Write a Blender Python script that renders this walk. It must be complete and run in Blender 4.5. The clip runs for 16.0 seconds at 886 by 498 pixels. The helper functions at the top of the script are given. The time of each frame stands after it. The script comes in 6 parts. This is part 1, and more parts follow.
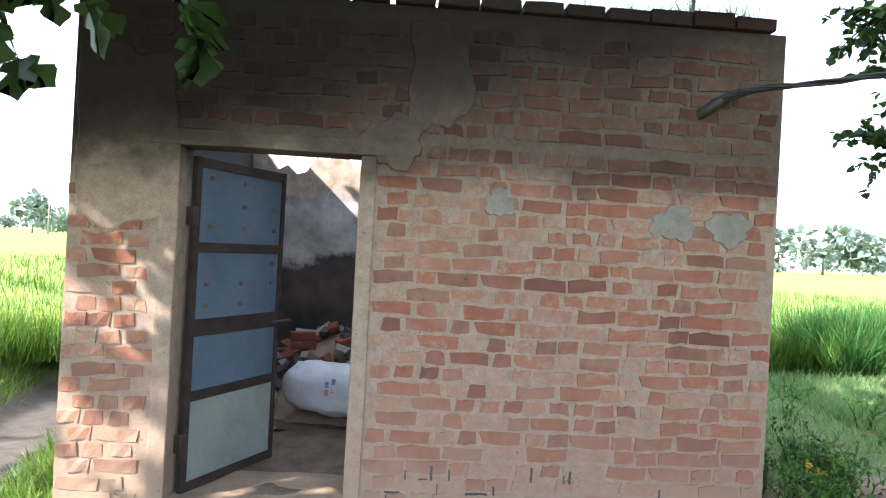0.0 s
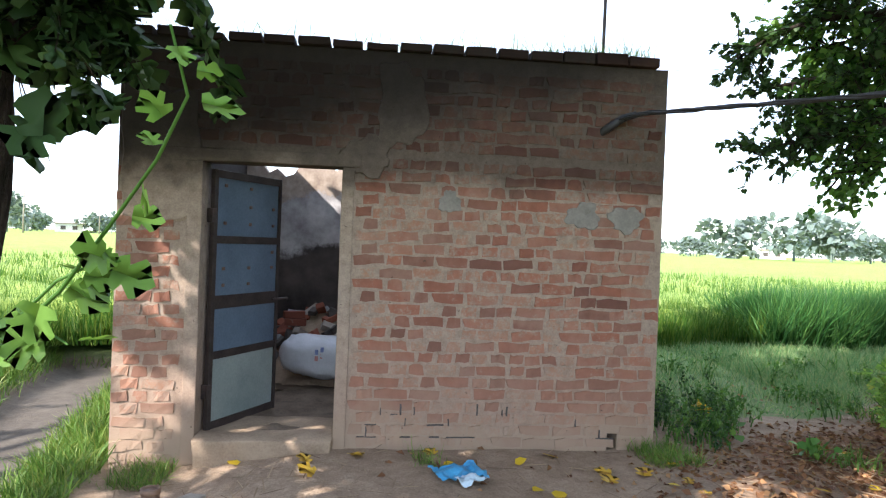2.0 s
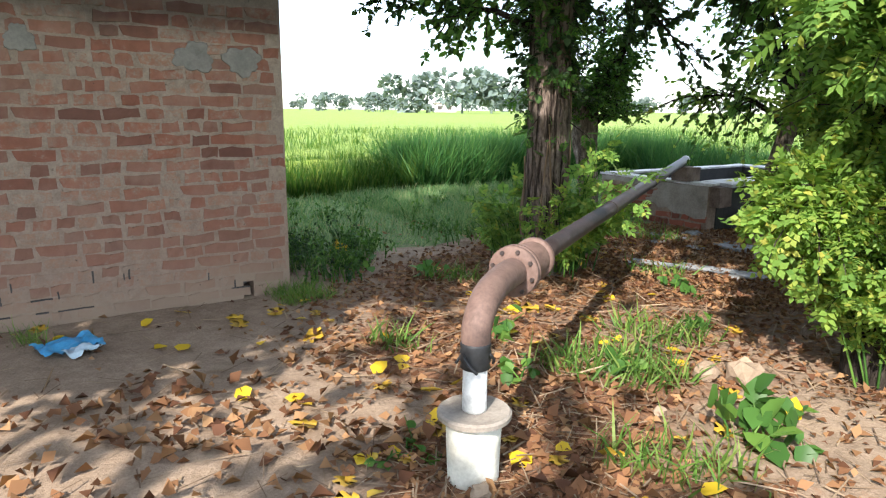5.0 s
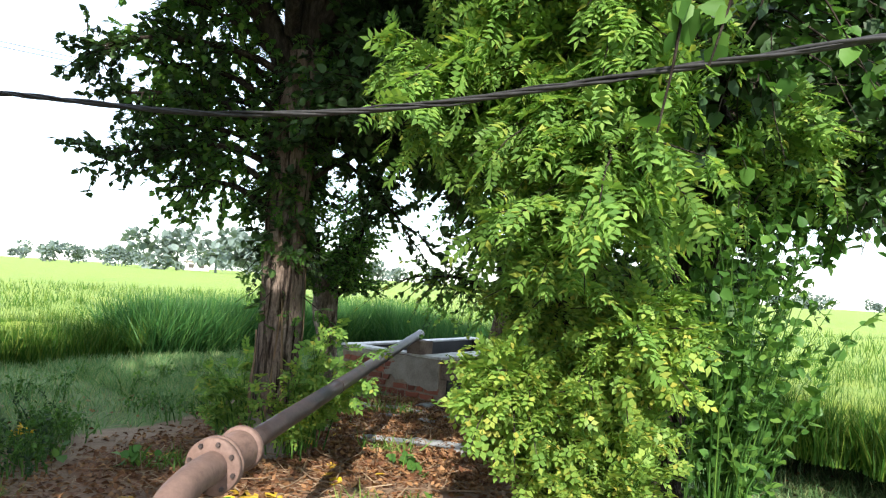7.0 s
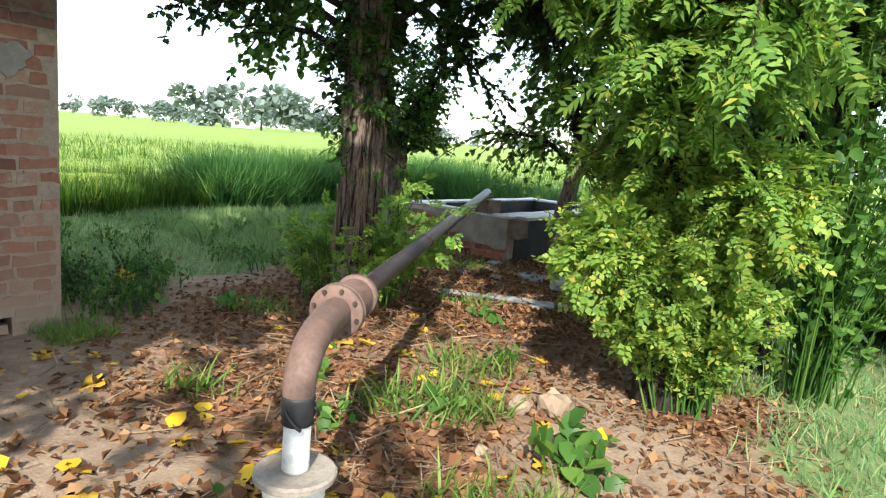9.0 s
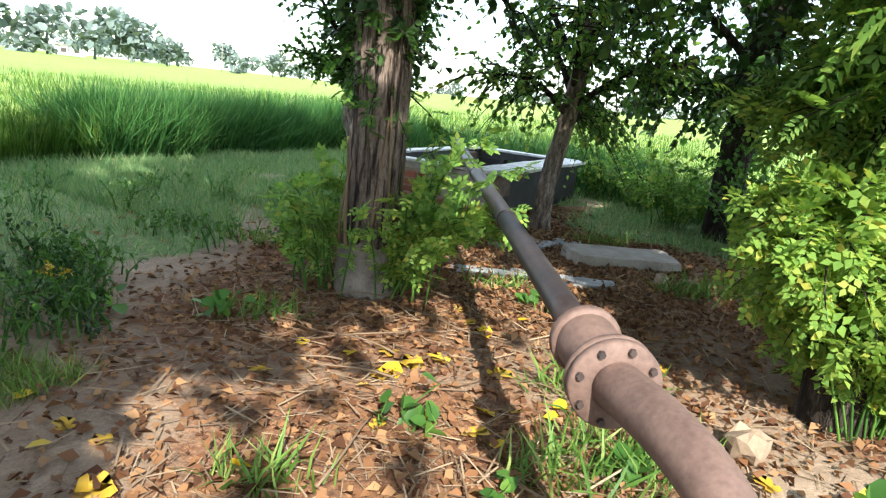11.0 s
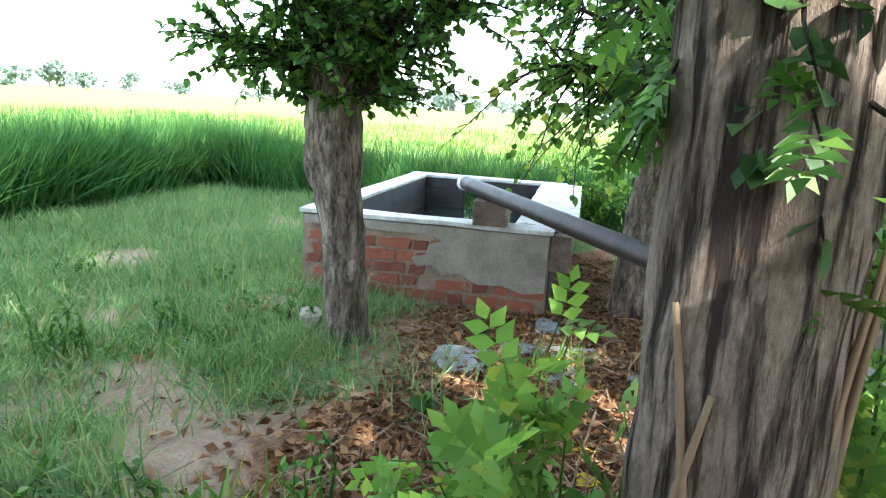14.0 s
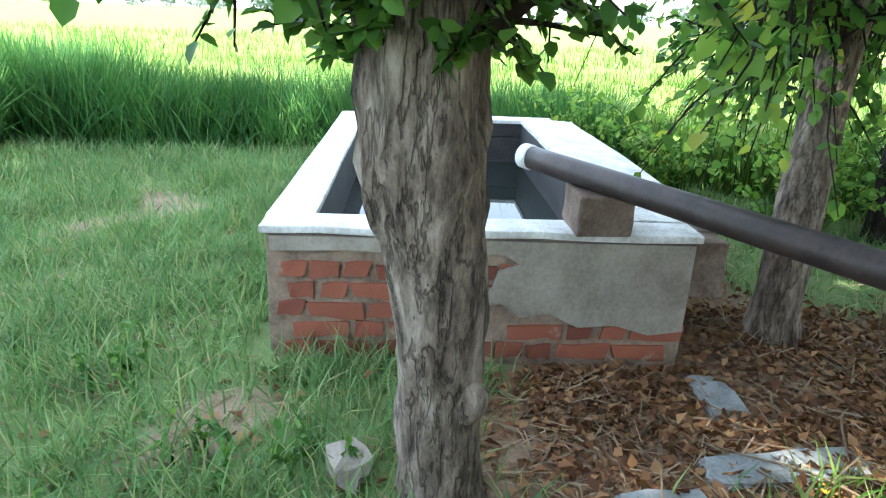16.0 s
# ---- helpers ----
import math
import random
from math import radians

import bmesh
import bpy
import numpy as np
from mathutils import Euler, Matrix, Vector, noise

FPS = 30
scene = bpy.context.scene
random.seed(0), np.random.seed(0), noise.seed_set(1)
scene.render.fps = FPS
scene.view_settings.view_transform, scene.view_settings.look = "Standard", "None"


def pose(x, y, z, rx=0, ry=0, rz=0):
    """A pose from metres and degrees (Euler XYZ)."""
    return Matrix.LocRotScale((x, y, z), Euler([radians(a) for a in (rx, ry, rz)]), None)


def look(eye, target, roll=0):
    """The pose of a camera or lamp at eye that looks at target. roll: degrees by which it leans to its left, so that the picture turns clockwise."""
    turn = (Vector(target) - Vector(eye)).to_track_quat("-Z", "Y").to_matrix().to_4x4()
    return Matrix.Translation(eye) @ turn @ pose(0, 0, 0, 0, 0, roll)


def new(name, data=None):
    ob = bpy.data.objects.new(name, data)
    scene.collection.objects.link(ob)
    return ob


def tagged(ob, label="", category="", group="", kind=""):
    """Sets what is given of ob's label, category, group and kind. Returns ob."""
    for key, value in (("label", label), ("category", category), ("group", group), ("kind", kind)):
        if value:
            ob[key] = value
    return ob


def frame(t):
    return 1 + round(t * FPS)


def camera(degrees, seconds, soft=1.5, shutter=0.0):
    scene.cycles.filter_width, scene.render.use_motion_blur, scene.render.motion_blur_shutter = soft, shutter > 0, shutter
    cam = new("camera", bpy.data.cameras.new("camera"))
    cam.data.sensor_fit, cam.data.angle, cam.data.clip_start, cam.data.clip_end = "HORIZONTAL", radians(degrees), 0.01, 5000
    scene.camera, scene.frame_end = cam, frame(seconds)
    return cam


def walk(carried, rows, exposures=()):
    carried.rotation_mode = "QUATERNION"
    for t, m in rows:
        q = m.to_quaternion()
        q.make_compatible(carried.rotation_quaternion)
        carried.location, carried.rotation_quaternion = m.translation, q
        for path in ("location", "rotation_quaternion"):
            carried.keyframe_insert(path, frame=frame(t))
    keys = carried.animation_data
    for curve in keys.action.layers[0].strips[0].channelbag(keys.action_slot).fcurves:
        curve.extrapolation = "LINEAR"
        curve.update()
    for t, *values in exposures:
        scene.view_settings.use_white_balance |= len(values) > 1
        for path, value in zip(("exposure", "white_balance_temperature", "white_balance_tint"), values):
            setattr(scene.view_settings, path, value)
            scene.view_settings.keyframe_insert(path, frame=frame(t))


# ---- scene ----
PATH = [
    (0, (-2.136, -3.539, 1.485), (-1.991, -1.544, 1.489), 3.1),
    (0.5, (-2.106, -3.798, 1.490), (-1.947, -1.806, 1.562), 4.3),
    (1, (-2.066, -4.104, 1.473), (-1.940, -2.108, 1.415), 3.2),
    (1.5, (-2.102, -4.389, 1.471), (-1.931, -2.397, 1.445), 0.2),
    (2, (-2.097, -4.628, 1.461), (-1.891, -2.638, 1.445), 2.2),
    (2.5, (-1.934, -4.727, 1.508), (-1.847, -2.730, 1.440), 0.8),
    (3, (-1.806, -4.794, 1.463), (-1.833, -2.795, 1.401), -1.1),
    (3.5, (-1.792, -4.844, 1.456), (-1.810, -2.845, 1.380), -1.4),
    (4, (-1.783, -4.767, 1.459), (-1.589, -2.780, 1.337), -1.0),
    (4.5, (-1.728, -4.763, 1.434), (-1.023, -2.910, 1.167), -0.2),
    (5, (-1.620, -4.724, 1.374), (-0.569, -3.074, 0.957), 0.6),
    (5.2, (-1.600, -4.709, 1.364), (-0.428, -3.151, 0.917), 0.8),
    (7.5, (-1.456, -4.880, 1.590), (0.153, -3.720, 1.841), 1.9),
    (8, (-1.518, -4.903, 1.713), (0.077, -3.737, 2.021), -0.5),
    (8.5, (-1.551, -4.815, 1.548), (-0.036, -3.508, 1.556), 1.0),
    (9, (-1.591, -4.523, 1.405), (-0.075, -3.258, 1.082), 4.7),
    (9.5, (-1.498, -4.177, 1.411), (0.008, -2.911, 1.052), 3.1),
    (9.7, (-1.495, -4.010, 1.400), (0.018, -2.763, 1.005), 4.1),
    (11.8, (-0.932, -1.967, 1.235), (0.897, -1.299, 0.778), 3.8),
    (12, (-0.765, -1.759, 1.216), (1.073, -1.119, 0.755), 3.3),
    (12.5, (-0.426, -1.280, 1.269), (1.398, -0.657, 0.736), 4.3),
    (13, (-0.019, -0.819, 1.298), (1.825, -0.282, 0.739), 4.8),
    (13.5, (0.450, -0.415, 1.318), (2.315, 0.036, 0.755), 4.7),
    (14, (0.895, -0.138, 1.285), (2.811, 0.251, 0.866), 3.5),
    (14.5, (1.312, 0.133, 1.316), (3.236, 0.391, 0.835), 2.8),
    (15, (1.743, 0.418, 1.352), (3.650, 0.606, 0.781), 1.4),
    (15.5, (2.184, 0.759, 1.389), (4.081, 0.761, 0.756), 2.6),
    (16, (2.655, 1.160, 1.338), (4.537, 1.052, 0.668), 2.5),
]
cam = camera(68.3, 16.0, soft=1.2)
walk(cam, [(t, look(eye, target, roll)) for t, eye, target, roll in PATH], exposures=[(0.0, 1.95, 6150, 14), (1.5, 1.56, 6150, 14), (4.0, 1.43, 6200, 14), (5.2, 1.2, 6300, 12), (8.0, 1.15, 6350, 10), (9.5, 1.1, 6400, 9), (12.0, 1.85, 6100, 7), (14.0, 2.3, 6050, 6), (16.0, 2.3, 6050, 5)])

# ---- world and sun ----
SUN_AZ, SUN_EL = 215.0, 38.0  # degrees: where the sun stands, counted from +x towards +y
world = bpy.data.worlds.new("sky")
scene.world = world
world.use_nodes = True
wn = world.node_tree
sky = wn.nodes.new("ShaderNodeTexSky")
sky.sky_type, sky.sun_disc = "NISHITA", False
sky.sun_elevation, sky.sun_rotation = radians(SUN_EL), radians(90.0 - SUN_AZ)
sky.air_density, sky.dust_density, sky.ozone_density = 1.0, 0.6, 1.0
wn.nodes["Background"].inputs[1].default_value = 0.10
wn.links.new(sky.outputs[0], wn.nodes["Background"].inputs[0])
# a bright even veil of thin cloud over the blue
veil = wn.nodes.new("ShaderNodeBackground")
veil.inputs[0].default_value, veil.inputs[1].default_value = (0.86, 0.93, 1.0, 1), 0.56
both_skies = wn.nodes.new("ShaderNodeAddShader")
wn.links.new(wn.nodes["Background"].outputs[0], both_skies.inputs[0])
wn.links.new(veil.outputs[0], both_skies.inputs[1])
wn.links.new(both_skies.outputs[0], wn.nodes["World Output"].inputs[0])
sun = new("sun", bpy.data.lights.new("sun", "SUN"))
sun.data.energy, sun.data.angle, sun.data.color = 4.6, radians(0.6), (1.0, 0.93, 0.82)
sun_dir = Vector((math.cos(radians(SUN_AZ)) * math.cos(radians(SUN_EL)), math.sin(radians(SUN_AZ)) * math.cos(radians(SUN_EL)), math.sin(radians(SUN_EL))))
sun.matrix_world = look(sun_dir * 30, (0, 0, 0))

# ---- materials ----


def material(name, rough=0.85, metal=0.0):
    m = bpy.data.materials.new(name)
    m.use_nodes = True
    b = m.node_tree.nodes["Principled BSDF"]
    b.inputs["Roughness"].default_value, b.inputs["Metallic"].default_value = rough, metal
    if rough > 0.8:
        b.inputs["Specular IOR Level"].default_value = 0.15
    return m, m.node_tree, b


def node(t, kind, **inputs):
    n = t.nodes.new(kind)
    for key, value in inputs.items():
        n.inputs[key.replace("_", " ")].default_value = value
    return n


def noise_at(t, scale, detail=4.0, rough=0.6, where=None, squash=None):
    n = node(t, "ShaderNodeTexNoise", Scale=scale, Detail=detail, Roughness=rough)
    if where is None:
        where = t.nodes.new("ShaderNodeNewGeometry").outputs["Position"]
    if squash:
        mp = t.nodes.new("ShaderNodeMapping")
        mp.inputs["Scale"].default_value = squash
        t.links.new(where, mp.inputs["Vector"])
        where = mp.outputs[0]
    t.links.new(where, n.inputs["Vector"])
    return n.outputs["Fac"]


def ramp(t, fac, *stops):
    r = t.nodes.new("ShaderNodeValToRGB")
    while len(r.color_ramp.elements) < len(stops):
        r.color_ramp.elements.new(0.5)
    for e, (at, c) in zip(r.color_ramp.elements, stops):
        e.position, e.color = at, (*c, 1) if len(c) == 3 else c
    t.links.new(fac, r.inputs[0])
    return r.outputs[0]


def grey(a):
    return (a, a, a)


def mix(t, fac, a, b, blend="MIX"):
    m = t.nodes.new("ShaderNodeMix")
    m.data_type, m.blend_type = "RGBA", blend
    for sock, v in ((m.inputs[0], fac), (m.inputs[6], a), (m.inputs[7], b)):
        if isinstance(v, (int, float)):
            sock.default_value = v
        elif isinstance(v, tuple):
            sock.default_value = (*v, 1)
        else:
            t.links.new(v, sock)
    return m.outputs[2]


def calc(t, op, a, b=0.0, clamp=False):
    m = t.nodes.new("ShaderNodeMath")
    m.operation, m.use_clamp = op, clamp
    for sock, v in ((m.inputs[0], a), (m.inputs[1], b)):
        if isinstance(v, (int, float)):
            sock.default_value = v
        else:
            t.links.new(v, sock)
    return m.outputs[0]


def bump(t, b, fac, strength=0.4, dist=0.01):
    n = node(t, "ShaderNodeBump", Strength=strength, Distance=dist)
    t.links.new(fac, n.inputs["Height"])
    t.links.new(n.outputs[0], b.inputs["Normal"])


def height_z(t):
    s = t.nodes.new("ShaderNodeSeparateXYZ")
    t.links.new(t.nodes.new("ShaderNodeNewGeometry").outputs["Position"], s.inputs[0])
    return s.outputs


def smooth(t, v, lo, hi):
    n = t.nodes.new("ShaderNodeMapRange")
    n.interpolation_type = "SMOOTHSTEP"
    n.inputs["From Min"].default_value, n.inputs["From Max"].default_value = lo, hi
    t.links.new(v, n.inputs["Value"])
    return n.outputs[0]


def simple(name, lo, hi, scale=6.0, rough=0.85, metal=0.0, relief=0.3, dist=0.004, fine=60.0):
    """Two colours blended by a coarse and a fine noise, with relief."""
    m, t, b = material(name, rough, metal)
    big, small = noise_at(t, scale), noise_at(t, fine, 3)
    both = calc(t, "ADD", calc(t, "MULTIPLY", big, 0.65), calc(t, "MULTIPLY", small, 0.35))
    t.links.new(ramp(t, both, (0.35, lo), (0.65, hi)), b.inputs["Base Color"])
    bump(t, b, both, relief, dist)
    return m


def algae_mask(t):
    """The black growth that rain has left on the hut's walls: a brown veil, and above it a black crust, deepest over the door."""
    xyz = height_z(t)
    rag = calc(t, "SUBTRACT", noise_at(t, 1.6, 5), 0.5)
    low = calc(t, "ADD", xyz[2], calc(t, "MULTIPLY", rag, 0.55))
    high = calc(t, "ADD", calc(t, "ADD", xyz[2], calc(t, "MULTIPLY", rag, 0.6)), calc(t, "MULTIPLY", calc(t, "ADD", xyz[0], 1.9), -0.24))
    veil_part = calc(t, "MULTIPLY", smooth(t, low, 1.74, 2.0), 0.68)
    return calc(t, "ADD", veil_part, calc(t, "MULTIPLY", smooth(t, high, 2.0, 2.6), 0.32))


MORTAR_LO, MORTAR_HI = (0.21, 0.16, 0.123), (0.39, 0.305, 0.238)
SMEAR = (0.325, 0.19, 0.135)


def masonry(name, bricky):
    m, t, b = material(name, 0.92)
    fine, mid, big = noise_at(t, 90, 4), noise_at(t, 14, 5), noise_at(t, 2.3, 4)
    mortar = ramp(t, calc(t, "ADD", calc(t, "MULTIPLY", fine, 0.4), calc(t, "MULTIPLY", mid, 0.6)), (0.32, MORTAR_LO), (0.68, MORTAR_HI))
    colour = mortar
    if bricky:
        rnd = t.nodes.new("ShaderNodeObjectInfo").outputs["Random"]
        isl = t.nodes.new("ShaderNodeNewGeometry").outputs["Random Per Island"]
        pick = calc(t, "FRACT", calc(t, "ADD", rnd, isl))
        red = ramp(t, pick, (0.0, (0.16, 0.075, 0.055)), (0.3, (0.26, 0.105, 0.068)), (0.7, (0.33, 0.14, 0.088)), (1.0, (0.37, 0.2, 0.13)))
        red = mix(t, 0.5, red, ramp(t, mid, (0.3, grey(0.55)), (0.7, grey(1.0))), "MULTIPLY")
        cover = calc(t, "ADD", calc(t, "MULTIPLY", noise_at(t, 11, 5, 0.7), 0.5), calc(t, "MULTIPLY", noise_at(t, 34, 4, 0.7), 0.33))
        cover = calc(t, "ADD", cover, calc(t, "MULTIPLY", big, 0.3))
        cover = calc(t, "ADD", cover, calc(t, "MULTIPLY", pick, 0.22))
        # each brick wears its own film of dusty slurry, thicker on some
        film = calc(t, "MULTIPLY", calc(t, "FRACT", calc(t, "MULTIPLY", pick, 7.31)), 0.55)
        film = calc(t, "MULTIPLY", film, smooth(t, noise_at(t, 5.0, 4), 0.25, 0.6), True)
        red = mix(t, film, red, mix(t, 0.4, SMEAR, mortar))
        colour = mix(t, smooth(t, cover, 0.675, 0.84), red, mortar)
    xyz = height_z(t)
    low = calc(t, "ADD", xyz[2], calc(t, "MULTIPLY", calc(t, "SUBTRACT", big, 0.5), 0.5))
    wash = calc(t, "MULTIPLY", calc(t, "SUBTRACT", 1.0, smooth(t, low, 0.2, 1.0)), 0.4)
    colour = mix(t, wash, colour, mix(t, noise_at(t, 30, 4), (0.27, 0.165, 0.115), (0.37, 0.235, 0.165)))
    colour = mix(t, calc(t, "MULTIPLY", calc(t, "SUBTRACT", 1.0, smooth(t, low, 0.0, 0.34)), 0.8), colour, (0.33, 0.245, 0.175))
    # Small holes are drawn by colour alone, dark as their shade.
    pit_shade = smooth(t, noise_at(t, 26, 3, 0.6), 0.69, 0.74)
    colour = mix(t, calc(t, "MULTIPLY", pit_shade, 0.7), colour, (0.06, 0.045, 0.035))
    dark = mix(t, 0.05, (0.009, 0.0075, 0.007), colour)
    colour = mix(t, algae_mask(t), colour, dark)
    t.links.new(colour, b.inputs["Base Color"])
    bump(t, b, calc(t, "ADD", mid, calc(t, "MULTIPLY", fine, 0.5)), 0.55, 0.006)
    return m


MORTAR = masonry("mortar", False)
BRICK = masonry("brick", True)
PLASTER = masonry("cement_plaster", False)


def tank_brick():
    m, t, b = material("tank_brick", 0.9)
    rnd = t.nodes.new("ShaderNodeObjectInfo").outputs["Random"]
    red = ramp(t, rnd, (0.0, (0.17, 0.06, 0.042)), (1.0, (0.29, 0.10, 0.062)))
    cover = smooth(t, noise_at(t, 8, 5), 0.6, 0.74)
    t.links.new(mix(t, cover, red, (0.34, 0.28, 0.21)), b.inputs["Base Color"])
    bump(t, b, noise_at(t, 40, 4), 0.5, 0.006)
    return m


TANK_BRICK = tank_brick()
CEMENT = simple("grey_cement", (0.20, 0.17, 0.14), (0.36, 0.32, 0.27), 5.0, 0.9, 0, 0.4, 0.006)
# Pale cement, lifted towards white to paint skylight on the tank's rim.
PALE_CEMENT = simple("pale_cement", (0.38, 0.37, 0.35), (0.76, 0.75, 0.73), 7.0, 0.9, 0, 0.4, 0.006)
DARK_CEMENT = simple("dark_cement", (0.012, 0.012, 0.012), (0.05, 0.046, 0.043), 4.0, 0.7, 0, 0.4, 0.006)


def half_washed():
    """Dark below, flaking whitewash above a ragged slanting line."""
    m, t, b = material("dark_whitewashed_wall", 0.93)
    xyz = height_z(t)
    line = calc(t, "ADD", xyz[2], calc(t, "MULTIPLY", calc(t, "SUBTRACT", noise_at(t, 2.2, 5, 0.7), 0.5), 0.7))
    line = calc(t, "ADD", line, calc(t, "MULTIPLY", calc(t, "ADD", xyz[0], 2.6), -0.22))
    white = ramp(t, noise_at(t, 4.5, 5), (0.3, (0.25, 0.23, 0.23)), (0.7, (0.56, 0.54, 0.53)))
    black = ramp(t, noise_at(t, 3, 4), (0.3, (0.045, 0.04, 0.038)), (0.7, (0.12, 0.1, 0.09)))
    earth = ramp(t, noise_at(t, 9, 4), (0.3, (0.26, 0.2, 0.16)), (0.7, (0.46, 0.38, 0.31)))
    c = mix(t, smooth(t, line, 1.36, 1.5), black, white)
    t.links.new(mix(t, smooth(t, line, 2.02, 2.1), c, earth), b.inputs["Base Color"])
    bump(t, b, noise_at(t, 9, 5), 0.5, 0.012)
    return m


HALF_WASHED = half_washed()
DARK_GREY = simple("dark_grey_rough", (0.05, 0.045, 0.042), (0.12, 0.105, 0.095), 3.0, 0.95, 0, 0.3, 0.006)
RUST = simple("rusted_iron", (0.10, 0.06, 0.048), (0.21, 0.132, 0.105), 9.0, 0.72, 0.15, 0.35, 0.003)
PIPE_BROWN = simple("brown_scaled_iron", (0.02, 0.015, 0.015), (0.062, 0.042, 0.038), 9.0, 0.5, 0.2, 0.3, 0.003)
DARK_IRON = simple("dark_painted_iron", (0.03, 0.024, 0.024), (0.085, 0.06, 0.052), 10.0, 0.55, 0.2, 0.3, 0.002)
DOOR_PAINT = simple("blue_grey_door_paint", (0.075, 0.11, 0.16), (0.13, 0.18, 0.24), 3.0, 0.5, 0.1, 0.1, 0.002)
DOOR_PALE = simple("pale_green_grey_door_paint", (0.19, 0.23, 0.22), (0.29, 0.33, 0.31), 3.0, 0.55, 0.1, 0.1, 0.002)
DOOR_BAND = simple("brown_door_band", (0.025, 0.018, 0.016), (0.06, 0.045, 0.04), 8.0, 0.6, 0.2, 0.2, 0.002)
WHITE_PIPE = simple("white_pipe", (0.45, 0.44, 0.41), (0.78, 0.77, 0.73), 12.0, 0.6, 0, 0.2, 0.002)
WHITE_PAINT = simple("chipped_white_paint", (0.55, 0.52, 0.42), (0.82, 0.79, 0.68), 9.0, 0.85, 0, 0.3, 0.004)
RUBBER = simple("black_rubber", (0.012, 0.012, 0.013), (0.035, 0.035, 0.037), 20.0, 0.55, 0, 0.3, 0.003)
CABLE = simple("black_cable", (0.008, 0.008, 0.009), (0.028, 0.027, 0.029), 15.0, 0.6, 0, 0.2, 0.002)
SACK = simple("woven_white_sack", (0.4, 0.41, 0.43), (0.62, 0.63, 0.66), 4.0, 0.7, 0, 0.3, 0.004, 160)
BLUE_PLASTIC = simple("blue_plastic", (0.03, 0.25, 0.50), (0.10, 0.42, 0.68), 8.0, 0.4, 0, 0.2, 0.004)
PALE_PLASTIC = simple("pale_plastic", (0.4, 0.52, 0.58), (0.6, 0.7, 0.74), 8.0, 0.4, 0, 0.2, 0.004)
INK_BLUE = simple("faded_blue_ink", (0.12, 0.16, 0.36), (0.25, 0.3, 0.5), 20.0, 0.8)
INK_RED = simple("faded_red_ink", (0.35, 0.14, 0.13), (0.5, 0.25, 0.22), 20.0, 0.8)
PIPE_BLOCK = simple("brown_block", (0.10, 0.07, 0.055), (0.24, 0.18, 0.145), 7.0, 0.9, 0, 0.5, 0.008)
OLD_MORTAR = simple("brown_old_mortar", (0.15, 0.105, 0.08), (0.32, 0.24, 0.18), 7.0, 0.92, 0, 0.5, 0.008)
STONE = simple("grey_stone", (0.16, 0.165, 0.165), (0.33, 0.335, 0.33), 6.0, 0.85, 0, 0.5, 0.01)
POST = simple("brown_post", (0.10, 0.055, 0.035), (0.20, 0.115, 0.07), 10.0, 0.6, 0, 0.2, 0.003)
FLOOR_DUST = simple("dark_rubbly_floor", (0.09, 0.068, 0.05), (0.2, 0.15, 0.11), 5.0, 0.95, 0, 0.6, 0.015)
DAB = simple("grey_cement_dab", (0.17, 0.155, 0.135), (0.27, 0.25, 0.22), 9.0, 0.9, 0, 0.4, 0.004)
EARTH = simple("dusty_earth_floor", (0.22, 0.16, 0.11), (0.36, 0.27, 0.19), 4.0, 0.95, 0, 0.5, 0.01)


def bark_material(name, tone):
    m, t, b = material(name, 0.95)
    ridges = noise_at(t, 19, 7, 0.72, squash=(1, 1, 0.28))
    patch = noise_at(t, 4, 3)
    cell = noise_at(t, 13, 4, 0.65, squash=(1, 1, 0.22))
    crack = calc(t, "SUBTRACT", 1.0, smooth(t, calc(t, "ABSOLUTE", calc(t, "SUBTRACT", cell, 0.5)), 0.004, 0.03))
    c = ramp(t, ridges, *[(at, tuple(v * tone for v in col)) for at, col in ((0.34, (0.035, 0.027, 0.022)), (0.5, (0.17, 0.135, 0.108)), (0.66, (0.36, 0.305, 0.255)))])
    c = mix(t, 0.5, c, ramp(t, patch, (0.3, (0.5, 0.42, 0.37)), (0.7, grey(1.0))), "MULTIPLY")
    t.links.new(mix(t, calc(t, "MULTIPLY", crack, 0.5), c, (0.03, 0.023, 0.019)), b.inputs["Base Color"])
    bump(t, b, calc(t, "SUBTRACT", ridges, calc(t, "MULTIPLY", crack, 0.5)), 0.9, 0.025)
    return m


def fissured_bark():
    """Grey-brown bark in long upright plates, with black clefts between them."""
    m, t, b = material("fissured_bark", 0.95)
    plates = noise_at(t, 26, 6, 0.6, squash=(1, 1, 0.09))
    fine = noise_at(t, 70, 5, 0.7, squash=(1, 1, 0.35))
    cleft = smooth(t, plates, 0.38, 0.52)
    c = ramp(t, fine, (0.3, (0.12, 0.088, 0.07)), (0.7, (0.3, 0.24, 0.2)))
    c = mix(t, 0.6, c, ramp(t, noise_at(t, 3, 3), (0.3, (0.5, 0.42, 0.38)), (0.7, (1.0, 1.0, 1.0))), "MULTIPLY")
    t.links.new(mix(t, cleft, (0.028, 0.02, 0.017), c), b.inputs["Base Color"])
    bump(t, b, calc(t, "ADD", cleft, calc(t, "MULTIPLY", fine, 0.5)), 0.9, 0.03)
    return m


FISSURED = fissured_bark()
# Tone cut low to paint the shade on backlit trunks and limbs.
BARK_SHADED = bark_material("bark_darkened_for_shade", 0.24)
PALE_BARK = bark_material("grey_bark", 1.25)


